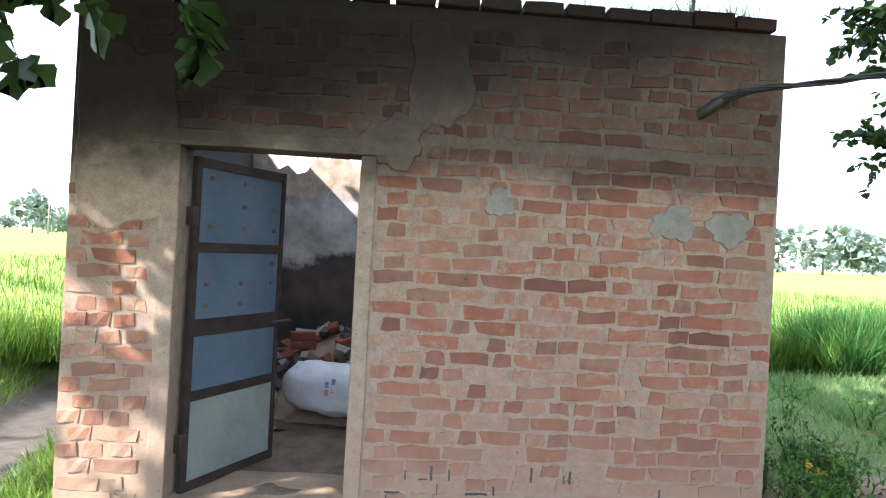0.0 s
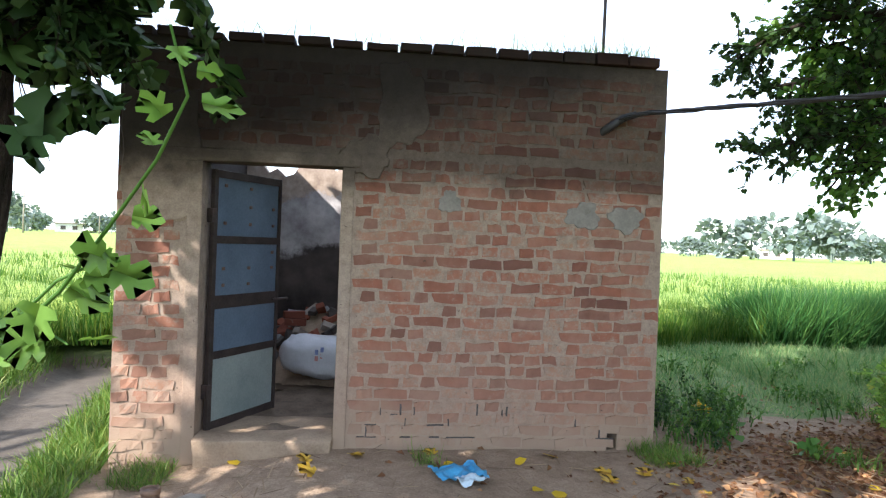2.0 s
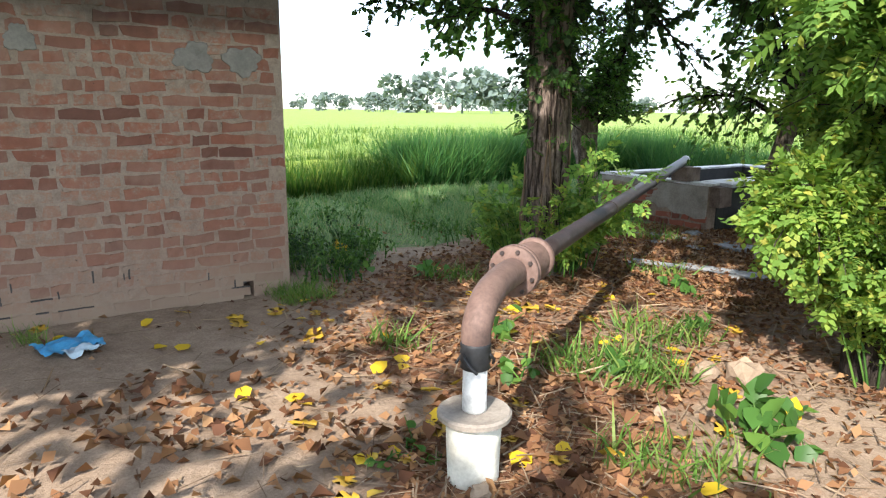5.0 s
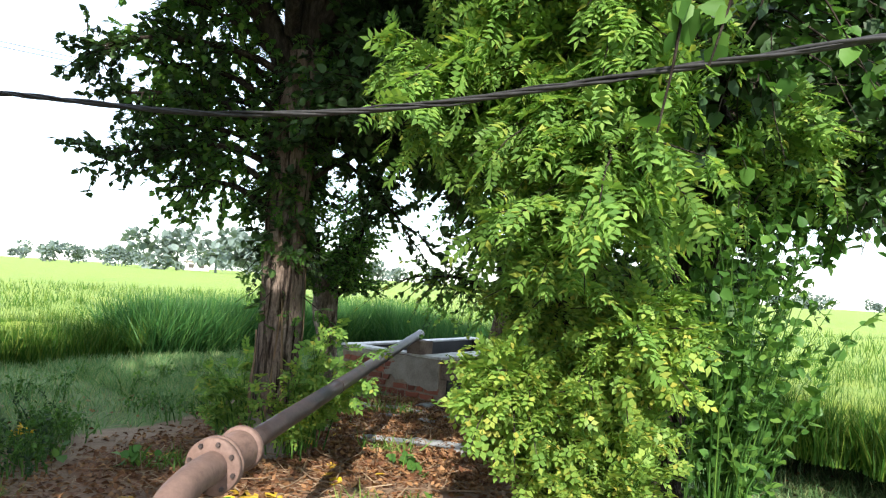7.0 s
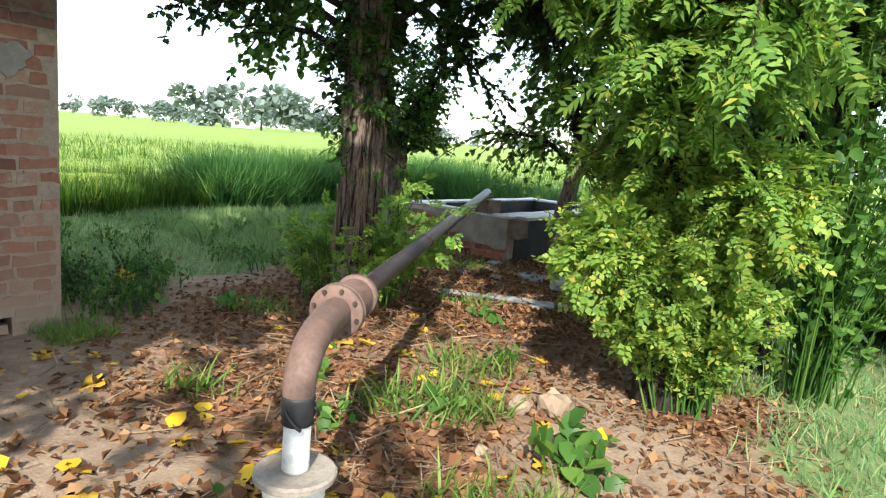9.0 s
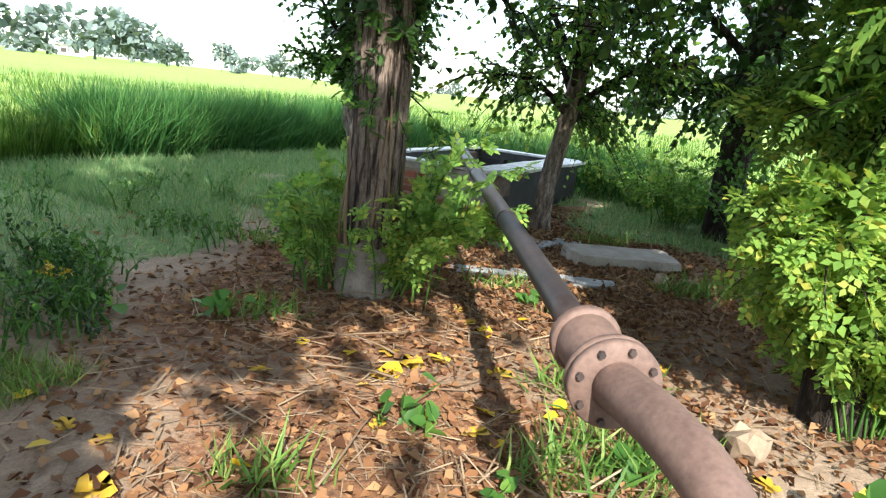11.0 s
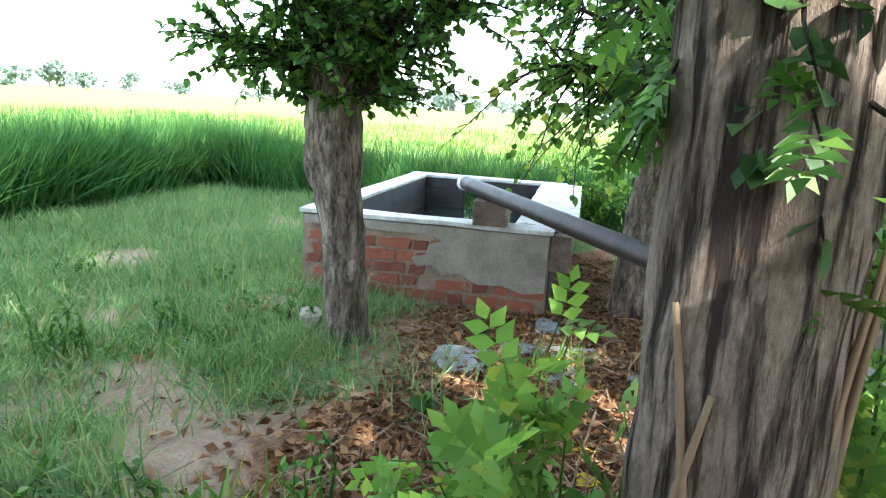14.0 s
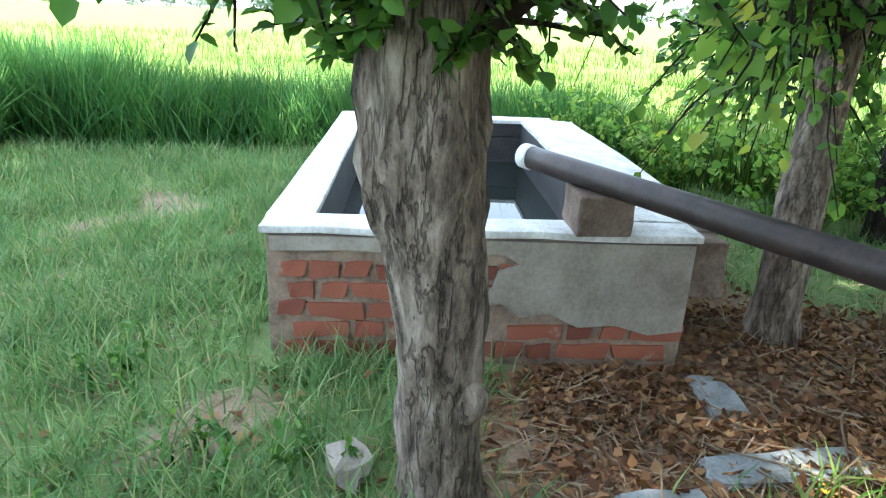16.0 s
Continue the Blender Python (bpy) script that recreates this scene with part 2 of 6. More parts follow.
def leaf_material(name, stops, translucency=0.4, rough=0.5):
    m, t, b = material(name, rough)
    b.inputs["Specular IOR Level"].default_value = 0.22
    isl = t.nodes.new("ShaderNodeNewGeometry").outputs["Random Per Island"]
    c = ramp(t, isl, *stops)
    c = mix(t, 0.45, c, ramp(t, noise_at(t, 1.3, 3), (0.3, grey(0.5)), (0.7, grey(1.0))), "MULTIPLY")
    t.links.new(c, b.inputs["Base Color"])
    tr = t.nodes.new("ShaderNodeBsdfTranslucent")
    t.links.new(mix(t, 1.0, c, (1.0, 1.0, 0.6), "MULTIPLY"), tr.inputs[0])
    ms = t.nodes.new("ShaderNodeMixShader")
    ms.inputs[0].default_value = translucency
    t.links.new(b.outputs[0], ms.inputs[1])
    t.links.new(tr.outputs[0], ms.inputs[2])
    t.links.new(ms.outputs[0], t.nodes["Material Output"].inputs[0])
    return m


LEAF_BRIGHT = leaf_material("bright_green_leaf", ((0.0, (0.13, 0.26, 0.06)), (0.5, (0.22, 0.4, 0.085)), (0.88, (0.31, 0.48, 0.11)), (1.0, (0.47, 0.5, 0.1))), 0.5)
LEAF_LIME = leaf_material("yellow_green_leaf", ((0.0, (0.16, 0.3, 0.06)), (0.5, (0.27, 0.43, 0.085)), (0.9, (0.38, 0.5, 0.1)), (1.0, (0.55, 0.5, 0.1))), 0.5)
# A dark green leaf, with the shade of backlit crowns painted in.
LEAF_DARK_SHADED = leaf_material("dark_green_leaf_shaded", ((0.0, (0.028, 0.062, 0.022)), (0.6, (0.048, 0.1, 0.032)), (1.0, (0.08, 0.15, 0.045))), 0.25)
LEAF_BROAD = leaf_material("broad_green_leaf", ((0.0, (0.055, 0.14, 0.03)), (0.6, (0.105, 0.24, 0.05)), (1.0, (0.19, 0.34, 0.065))), 0.45, 0.4)
LEAF_YELLOW = leaf_material("fallen_yellow_leaf", ((0.0, (0.55, 0.36, 0.02)), (0.7, (0.72, 0.5, 0.03)), (1.0, (0.5, 0.27, 0.05))), 0.2)
LEAF_DEAD = leaf_material("dead_brown_leaf", ((0.0, (0.12, 0.052, 0.028)), (0.5, (0.24, 0.115, 0.053)), (1.0, (0.42, 0.24, 0.115))), 0.15, 0.8)
STRAW = leaf_material("dry_straw", ((0.0, (0.15, 0.095, 0.06)), (1.0, (0.42, 0.31, 0.2))), 0.1, 0.8)
GRASS = leaf_material("verge_grass", ((0.0, (0.08, 0.17, 0.03)), (0.6, (0.15, 0.27, 0.05)), (1.0, (0.3, 0.35, 0.1))), 0.35)
BANK_GRASS = leaf_material("blue_green_grass", ((0.0, (0.1, 0.22, 0.085)), (0.55, (0.19, 0.34, 0.125)), (0.85, (0.33, 0.42, 0.18)), (1.0, (0.44, 0.4, 0.22))), 0.35)
RICE = leaf_material("rice_blades", ((0.0, (0.035, 0.105, 0.014)), (0.6, (0.075, 0.18, 0.022)), (1.0, (0.2, 0.26, 0.045))), 0.35)
REED = leaf_material("dark_reed", ((0.0, (0.03, 0.1, 0.028)), (0.6, (0.06, 0.18, 0.045)), (1.0, (0.14, 0.27, 0.07))), 0.35)
# Distance haze is put into this leaf colour: paler and bluer.
FAR_LEAF_HAZED = leaf_material("far_foliage_hazed", ((0.0, (0.16, 0.215, 0.2)), (1.0, (0.24, 0.3, 0.275))), 0.3)


def rice_top():
    m, t, b = material("rice_field_top", 0.8)
    streak = noise_at(t, 0.9, 6, 0.7, squash=(1, 1, 1))
    fine = noise_at(t, 14, 4, 0.7)
    far = noise_at(t, 0.05, 3)
    c = ramp(t, calc(t, "ADD", calc(t, "MULTIPLY", streak, 0.5), calc(t, "MULTIPLY", fine, 0.5)), (0.3, (0.095, 0.18, 0.018)), (0.5, (0.2, 0.285, 0.035)), (0.7, (0.33, 0.35, 0.07)))
    t.links.new(mix(t, 0.3, c, ramp(t, far, (0.35, (0.7, 0.8, 0.6)), (0.65, (1, 1, 1))), "MULTIPLY"), b.inputs["Base Color"])
    bump(t, b, fine, 0.8, 0.05)
    return m


RICE_TOP = rice_top()


def ground_material():
    m, t, b = material("ground", 0.97)

    def zone(name):
        a = t.nodes.new("ShaderNodeAttribute")
        a.attribute_name = name
        return a.outputs["Fac"]

    big, mid, fine = noise_at(t, 0.9, 5), noise_at(t, 7, 6, 0.7), noise_at(t, 70, 4, 0.7)
    both = calc(t, "ADD", calc(t, "MULTIPLY", mid, 0.55), calc(t, "MULTIPLY", fine, 0.45))
    dirt = ramp(t, both, (0.3, (0.19, 0.135, 0.092)), (0.5, (0.31, 0.228, 0.16)), (0.7, (0.45, 0.345, 0.25)))
    dirt = mix(t, 0.5, dirt, ramp(t, big, (0.3, (0.62, 0.6, 0.58)), (0.7, (1.0, 1.0, 1.0))), "MULTIPLY")
    litter = ramp(t, noise_at(t, 38, 5, 0.75), (0.3, (0.07, 0.04, 0.025)), (0.5, (0.2, 0.1, 0.055)), (0.68, (0.36, 0.2, 0.11)))
    turf = ramp(t, both, (0.3, (0.08, 0.11, 0.045)), (0.5, (0.14, 0.2, 0.075)), (0.7, (0.24, 0.27, 0.12)))
    mud = ramp(t, both, (0.3, (0.06, 0.05, 0.042)), (0.7, (0.15, 0.13, 0.108)))
    c = mix(t, smooth(t, calc(t, "ADD", zone("litter"), calc(t, "MULTIPLY", calc(t, "SUBTRACT", mid, 0.5), 0.9)), 0.35, 0.65), dirt, litter)
    c = mix(t, smooth(t, calc(t, "ADD", zone("turf"), calc(t, "MULTIPLY", calc(t, "SUBTRACT", mid, 0.5), 0.9)), 0.35, 0.65), c, turf)
    c = mix(t, zone("mud"), c, mud)
    t.links.new(c, b.inputs["Base Color"])
    bump(t, b, calc(t, "ADD", both, mid), 0.7, 0.02)
    return m


GROUND = ground_material()


def water_material():
    m, t, b = material("tank_water", 0.005)
    b.inputs["Base Color"].default_value = (0.012, 0.016, 0.014, 1)
    b.inputs["IOR"].default_value = 1.33
    bump(t, b, noise_at(t, 5, 2), 0.012, 0.004)
    return m


WATER = water_material()

# ---- mesh helpers ----
rng = np.random.default_rng(7)


def thing(name, label, category, group="", kind="", at=(0, 0, 0)):
    ob = tagged(new(name), label, category, group, kind)
    ob.location = at
    return ob


def put(ob, parent):
    """Hang ob, whose mesh is in world coordinates, under its thing without moving it."""
    if parent is not None:
        ob.parent = parent
        if parent.parent is None:
            ob.matrix_parent_inverse = Matrix.Translation(-parent.location)
    return ob


def part(name, bm, mat, parent=None, label="", smooth_shade=False):
    me = bpy.data.meshes.new(name)
    bm.to_mesh(me)
    bm.free()
    me.materials.append(mat)
    if smooth_shade:
        me.shade_smooth()
    ob = put(new(name, me), parent)
    return tagged(ob, label) if label else ob


def from_arrays(name, verts, faces, mat, parent=None, label="", smooth_shade=False):
    me = bpy.data.meshes.new(name)
    verts, faces = np.asarray(verts, np.float32), np.asarray(faces, np.int32)
    me.vertices.add(len(verts))
    me.vertices.foreach_set("co", verts.ravel())
    k = faces.shape[1]
    me.loops.add(faces.size)
    me.loops.foreach_set("vertex_index", faces.ravel())
    me.polygons.add(len(faces))
    me.polygons.foreach_set("loop_start", np.arange(0, faces.size, k, dtype=np.int32))
    me.update(calc_edges=True)
    me.materials.append(mat)
    if smooth_shade:
        me.shade_smooth()
    ob = put(new(name, me), parent)
    return tagged(ob, label) if label else ob


def box(bm, lo, hi, bevel=0.0):
    m = Matrix.Translation([(a + b) / 2 for a, b in zip(lo, hi)]) @ Matrix.Diagonal([b - a for a, b in zip(lo, hi)] + [1])
    made = bmesh.ops.create_cube(bm, size=1, matrix=m)
    if bevel:
        edges = list({e for v in made["verts"] for e in v.link_edges})
        bmesh.ops.bevel(bm, geom=edges, offset=bevel, segments=2, affect="EDGES", profile=0.6)
    return made


def roughen(bm, amount, scale=5.0, cuts=0):
    if cuts:
        bmesh.ops.subdivide_edges(bm, edges=bm.edges[:], cuts=cuts, use_grid_fill=True)
    for v in bm.verts:
        v.co += noise.noise_vector(v.co * scale) * amount


def tube_arrays(path, radii, seg=8, rough=0.0, start=0):
    path = np.asarray(path, float)
    n = len(path)
    tang = np.gradient(path, axis=0)
    tang /= np.linalg.norm(tang, axis=1)[:, None] + 1e-9
    ref = np.array([0.0, 0.0, 1.0]) if abs(tang[:, 2]).mean() < 0.8 else np.array([1.0, 0.0, 0.0])
    a = np.cross(tang, ref)
    a /= np.linalg.norm(a, axis=1)[:, None] + 1e-9
    b = np.cross(tang, a)
    ang = np.linspace(0, 2 * np.pi, seg, endpoint=False)
    r = np.asarray(radii, float)[:, None] * np.ones(seg)
    if rough:
        r = r * (1 + rough * (np.sin(ang * 3 + path[:, 2:3] * 2.0) * 0.5 + np.sin(ang * 7 + path[:, 2:3] * 5 + 1) * 0.3 + rng.normal(0, 0.35, (n, seg))))
    v = path[:, None] + a[:, None] * (np.cos(ang) * r)[..., None] + b[:, None] * (np.sin(ang) * r)[..., None]
    i, j = np.meshgrid(np.arange(n - 1), np.arange(seg), indexing="ij")
    k = (j + 1) % seg
    f = np.stack([i * seg + j, i * seg + k, (i + 1) * seg + k, (i + 1) * seg + j], -1).reshape(-1, 4)
    return v.reshape(-1, 3), f + start


def join_tubes(tubes, seg=6, rough=0.0):
    vs, fs, n = [], [], 0
    for path, radii in tubes:
        v, f = tube_arrays(path, radii, seg, rough, n)
        vs.append(v)
        fs.append(f)
        n += len(v)
    return np.concatenate(vs), np.concatenate(fs)


def tube_ob(name, path, radii, mat, parent=None, label="", seg=12, rough=0.0, caps=True):
    v, f = tube_arrays(path, radii, seg, rough)
    bm = bmesh.new()
    vs = [bm.verts.new(c) for c in v]
    for q in f:
        bm.faces.new([vs[i] for i in q])
    if caps:
        bm.faces.new(vs[:seg][::-1])
        bm.faces.new(vs[-seg:])
    bmesh.ops.recalc_face_normals(bm, faces=bm.faces[:])
    return part(name, bm, mat, parent, label, True)


def curve_points(points, n=24):
    """A smooth line through a few points (Catmull-Rom)."""
    p = np.asarray(points, float)
    p = np.vstack([2 * p[0] - p[1], p, 2 * p[-1] - p[-2]])
    out = []
    for s in np.linspace(0, len(p) - 3 - 1e-6, n):
        i, u = int(s), s - int(s)
        a, b, c, d = p[i : i + 4]
        out.append(0.5 * (2 * b + (c - a) * u + (2 * a - 5 * b + 4 * c - d) * u**2 + (3 * b - a - 3 * c + d) * u**3))
    return np.array(out)


# ---- leaves ----


def kite(w=0.5, fold=0.12):
    return np.array([(0, 0, 0), (w / 2, 0.42, fold), (0, 1, -0.06), (-w / 2, 0.42, fold)]), np.array([(0, 1, 2, 3)])


def roundish(w=0.85):
    v = np.array([(0, 0, 0), (w * 0.45, 0.22, 0.06), (w * 0.4, 0.62, 0.05), (0, 1, -0.08), (-w * 0.4, 0.62, 0.05), (-w * 0.45, 0.22, 0.06)])
    return v, np.array([(0, 1, 2, 3), (0, 3, 4, 5)])


def lobed():
    """A leaf with five deep lobes."""
    half = [(0.0, 0.0), (0.34, 0.02), (0.46, 0.2), (0.24, 0.3), (0.5, 0.56), (0.42, 0.7), (0.2, 0.56), (0.16, 0.86), (0.0, 1.0)]
    v = [(x, y, 0.10 * x) for x, y in half] + [(-x, y, 0.10 * x) for x, y in half[1:-1]]
    v.append((0, 0.3, 0))
    v.append((0, 0.6, -0.01))
    f, c1, c2 = [], 16, 17
    r, l = list(range(0, 9)), [0, *range(9, 16), 8]
    for s in (r, l):
        f += [(c1, s[0], s[1], s[2]), (c1, s[2], s[3], c2), (c2, s[3], s[4], s[5]), (c2, s[5], s[6], s[7])]
    f.append((c2, r[7], r[8], l[7]))
    return np.array(v, float), np.array(f)


def pinnate(pairs=4, w=0.42, size=0.42):
    lv, lf = kite(w)
    vs, fs = [], []
    spots = [((k + 0.6) / (pairs + 0.6), s) for k in range(pairs) for s in (1, -1)] + [(0.86, 0)]
    for k, (y, s) in enumerate(spots):
        ang = -s * radians(58)
        L = size * (1 - 0.35 * abs(y - 0.45)) if s else size * 0.8
        c, n = math.cos(ang), math.sin(ang)
        p = lv * L
        q = np.stack([p[:, 0] * c - p[:, 1] * n, p[:, 0] * n + p[:, 1] * c + y * 0.9, p[:, 2] - 0.25 * y * y], 1)
        vs.append(q)
        fs.append(lf + 4 * k)
    return np.concatenate(vs), np.concatenate(fs)


def blade(lean=0.35, w=0.05):
    return np.array([(-w / 2, 0, 0), (w / 2, 0, 0), (w * 0.4, 0.55, lean * 0.28), (-w * 0.4, 0.55, lean * 0.28), (0, 1.0, lean), (0, 1.0, lean)]), np.array([(0, 1, 2, 3), (3, 2, 4, 5)])


def unit(a):
    return a / (np.linalg.norm(a, axis=-1, keepdims=True) + 1e-9)


def scatter(template, pos, along, size, facing=None, wild=0.5, twist=None):
    """Copies of a leaf at pos, pointing along, its face turned towards facing (up) with some wildness."""
    tv, tf = template
    n = len(pos)
    y = unit(np.asarray(along, float))
    up = np.array([0, 0, 1.0]) if facing is None else facing
    z = up + rng.normal(0, wild, (n, 3))
    z = unit(z - (z * y).sum(1, keepdims=True) * y)
    x = np.cross(y, z)
    s = np.asarray(size, float).reshape(-1, 1, 1) * np.ones((n, 1, 1))
    v = pos[:, None] + s * (tv[None, :, 0:1] * x[:, None] + tv[None, :, 1:2] * y[:, None] + tv[None, :, 2:3] * z[:, None])
    f = tf[None] + (np.arange(n) * len(tv))[:, None, None]
    return v.reshape(-1, 3), f.reshape(-1, tf.shape[1])


def merge(sets):
    vs, fs, n = [], [], 0
    for v, f in sets:
        vs.append(v)
        fs.append(f + n)
        n += len(v)
    return np.concatenate(vs), np.concatenate(fs)


def twigs_from(limbs, count, length, droop=0.15, outward=0.7, lo=0.25, keep=None):
    """Twigs that spring from the limbs' outer parts: paths of five points."""
    out = []
    tries = 0
    while len(out) < count and tries < count * 6:
        tries += 1
        path, _ = limbs[rng.integers(len(limbs))]
        path = np.asarray(path)
        s = lo + (1 - lo) * rng.random() ** 0.8
        k = min(int(s * (len(path) - 1)), len(path) - 2)
        p = path[k] + (path[k + 1] - path[k]) * rng.random()
        d = unit(unit(path[k + 1] - path[k]) * outward + rng.normal(0, 0.75, 3))
        L = length * rng.uniform(0.5, 1.25)
        u = np.linspace(0, 1, 5)[:, None]
        tw = p + d * L * u + np.array([0, 0, -1.0]) * droop * L * u**2 + np.cumsum(rng.normal(0, 0.03 * L, (5, 3)), 0) * (u > 0)
        if keep is not None and not (keep(tw[-1]) and keep(tw[2])):
            continue
        out.append(tw)
    return out


def leaves_on(twigs, per, template, size, lo=0.2, spread=0.9, hang=0.2, keep=None):
    tw = np.array(twigs)
    n = len(tw) * per
    idx = np.repeat(np.arange(len(tw)), per)
    s = (lo + (1 - lo) * rng.random(n)) * 3.999
    k = s.astype(int)
    u = (s - k)[:, None]
    p = tw[idx, k] * (1 - u) + tw[idx, k + 1] * u
    d = unit(tw[idx, k + 1] - tw[idx, k]) + rng.normal(0, spread, (n, 3)) + np.array([0, 0, -hang])
    sz = size * rng.uniform(0.6, 1.25, n)
    if keep is not None:
        ok = np.array([keep(q) for q in p])
        p, d, sz = p[ok], d[ok], sz[ok]
    return scatter(template, p, d, sz)

# ---- ground: one sheet to the horizon ----
ISLAND = [(-2, 5.0), (2.5, 5.0), (6, 5.3), (9.3, 5.2), (9.6, 1.5), (8.8, -0.9), (7.4, -2.2), (5.9, -3.6), (5.2, -6), (4.6, -10), (3, -15), (-10, -15), (-9.5, -6), (-7.6, 0), (-6.6, 3.2), (-6.0, 4.2)]
CENTRE = np.array([0.5, -1.5])


def edge_distance(theta):
    """How far the rice field's edge lies from CENTRE in each direction."""
    out = np.full(np.shape(theta), 1e9)
    for (x0, y0), (x1, y1) in zip(ISLAND, ISLAND[1:] + ISLAND[:1]):
        a, b = np.array([x0, y0]) - CENTRE, np.array([x1, y1]) - CENTRE
        dx, dy = np.cos(theta), np.sin(theta)
        ex, ey = b - a
        det = ex * dy - ey * dx
        det = np.where(abs(det) < 1e-9, 1e-9, det)
        r = (ex * a[1] - ey * a[0]) / det
        s = (dx * a[1] - dy * a[0]) / det
        ok = (r > 0) & (s >= -1e-6) & (s <= 1 + 1e-6)
        out = np.where(ok & (r < out), r, out)
    return out


def to_edge(x, y):
    """Positive outside the field's edge, in metres along the ray from CENTRE."""
    th = np.arctan2(y - CENTRE[1], x - CENTRE[0])
    return np.hypot(x - CENTRE[0], y - CENTRE[1]) - edge_distance(th)


def wave(x, y, s, seed):
    return np.sin(x * s + seed) * np.cos(y * s * 1.13 + seed * 1.7) + 0.5 * np.sin(x * s * 2.3 + y * s * 1.9 + seed * 2.1)


def step(v, lo, hi):
    u = np.clip((v - lo) / (hi - lo), 0, 1)
    return u * u * (3 - 2 * u)


def channel_gap(x, y):
    """Distance from the middle of the muddy channel beside the hut."""
    return abs(x - (-4.95 - 0.16 * y))


def zones(x, y):
    w = wave(x, y, 1.9, 0.4) * 0.25
    ch = channel_gap(x, y)
    behind = step(y + w * 0.8, -0.1, 1.3) * step(x, 0.0, 0.3)
    behind = behind * (1 - step(x, 3.5, 4.3) * (1 - step(y + w * 0.5, 0.6, 1.1)))
    path = 1 - step(abs(y - (-0.9 + 0.62 * x)) + w * 0.4, 0.35, 0.8)
    path = path * step(x, -0.5, 0.4) * (1 - step(x, 2.6, 3.8))
    left = step(-3.75 - x + w * 0.3, 0.0, 0.25) * step(y, -3.0, -1.0)
    tank_side = step(y - 0.35 * (5.2 - x) + w, 0.5, 1.05) * step(x, 2.2, 3.2)
    south = step(x * 0.45 - (y + 3.1) + w, 1.25, 2.0) * step(-y, 2.2, 3.2)
    outer = step(to_edge(x, y), -1.2, -0.2)
    east = step(x + 0.4 * w, 5.35, 5.9) * step(-y + 0.3 * w, 0.35, 0.8)
    bare = sum(np.exp(-(((x - bx) / rx) ** 2 + ((y - by) / ry) ** 2)) for bx, by, rx, ry in ((2.3, 0.5, 0.6, 0.35), (3.1, 1.9, 0.5, 0.4), (1.5, 0.7, 0.5, 0.3), (5.4, 3.3, 0.9, 0.4), (4.0, 2.6, 0.4, 0.3), (4.6, 1.9, 0.35, 0.3), (7.2, 3.0, 0.7, 0.4)))
    bare = np.clip(bare * (0.9 + 0.5 * wave(x, y, 5.0, 0.2)), 0, 1)
    turf = np.clip(np.maximum.reduce([behind, left, tank_side, south, outer, east]) - path - 0.85 * bare, 0, 1)
    litter = step(x + w + 0.75 * step(-y, 2.2, 3.0), -0.8, 0.5) * step(-y + 0.35 * x, -0.4, 0.5) * (1 - step(to_edge(x, y), -2, -0.5)) * 0.9
    litter = litter * (1 - 0.85 * np.exp(-(((x - 1.25) / 0.6) ** 2 + ((y + 3.3) / 0.5) ** 2)))
    litter = litter * (0.55 + 0.45 * step(wave(x, y, 1.2, 2.0), -0.6, 0.6))
    mud = (1 - step(ch, 0.38, 0.7)) * step(y, -4, -2) * (1 - step(y, 4.2, 5.0))
    turf = turf * (1 - mud)
    return turf, litter * (1 - turf), mud


def ground_z(x, y):
    near = 1 - step(np.hypot(x, y), 10, 16)
    z = near * (wave(x, y, 2.7, 1.0) * 0.012 + wave(x, y, 9.0, 3.0) * 0.004) - 0.01
    z = z - 0.22 * (1 - step(channel_gap(x, y), 0.25, 0.85)) * step(y, -5, -3) * (1 - step(y, 4.2, 5.0))
    z = z - 0.14 * step(-3.3 - x, -0.9, 0.3) * step(y, -4, -1)
    z = z - 0.35 * step(x * 0.45 - (y + 3.1), 2.0, 3.2) * step(-y, 2.2, 3.2) * near
    mound = np.exp(-((x - 2.46) ** 2 + (y - 1.2) ** 2) / 0.35)
    return z + 0.03 * mound - 0.015 * step(to_edge(x, y), -0.2, 0.3)


def build_ground():
    fine = np.arange(-9, 10.01, 0.08)
    outer = np.array([11, 12.5, 15, 19, 26, 40, 70, 140, 300, 700, 1500])
    xs = np.concatenate([-outer[::-1], fine, outer])
    x, y = np.meshgrid(xs, xs - 1.0, indexing="ij")
    z = ground_z(x, y)
    n = len(xs)
    i, j = np.meshgrid(np.arange(n - 1), np.arange(n - 1), indexing="ij")
    f = np.stack([i * n + j, (i + 1) * n + j, (i + 1) * n + j + 1, i * n + j + 1], -1).reshape(-1, 4)
    ob = from_arrays("ground", np.stack([x, y, z], -1).reshape(-1, 3), f, GROUND, smooth_shade=True)
    for name, values in zip(("turf", "litter", "mud"), zones(x, y)):
        ob.data.attributes.new(name, "FLOAT", "POINT").data.foreach_set("value", values.ravel().astype(np.float32))
    tagged(ob, "dusty brown earth with dead leaves and worn turf", "ground", kind="structure")


build_ground()


def points_in(n, lo, hi, weight):
    """n random places in a rectangle, kept by weight(x, y) in 0..1."""
    x, y = rng.uniform(lo[0], hi[0], n), rng.uniform(lo[1], hi[1], n)
    ok = rng.random(n) < weight(x, y)
    return x[ok], y[ok]


def solid_here(x, y):
    """True where the hut or the tank stands."""
    return ((x > -3.9) & (x < 0.03) & (y > -0.03) & (y < 3.5)) | ((x > 5.0) & (x < 8.3) & (y > -0.05) & (y < 1.8))


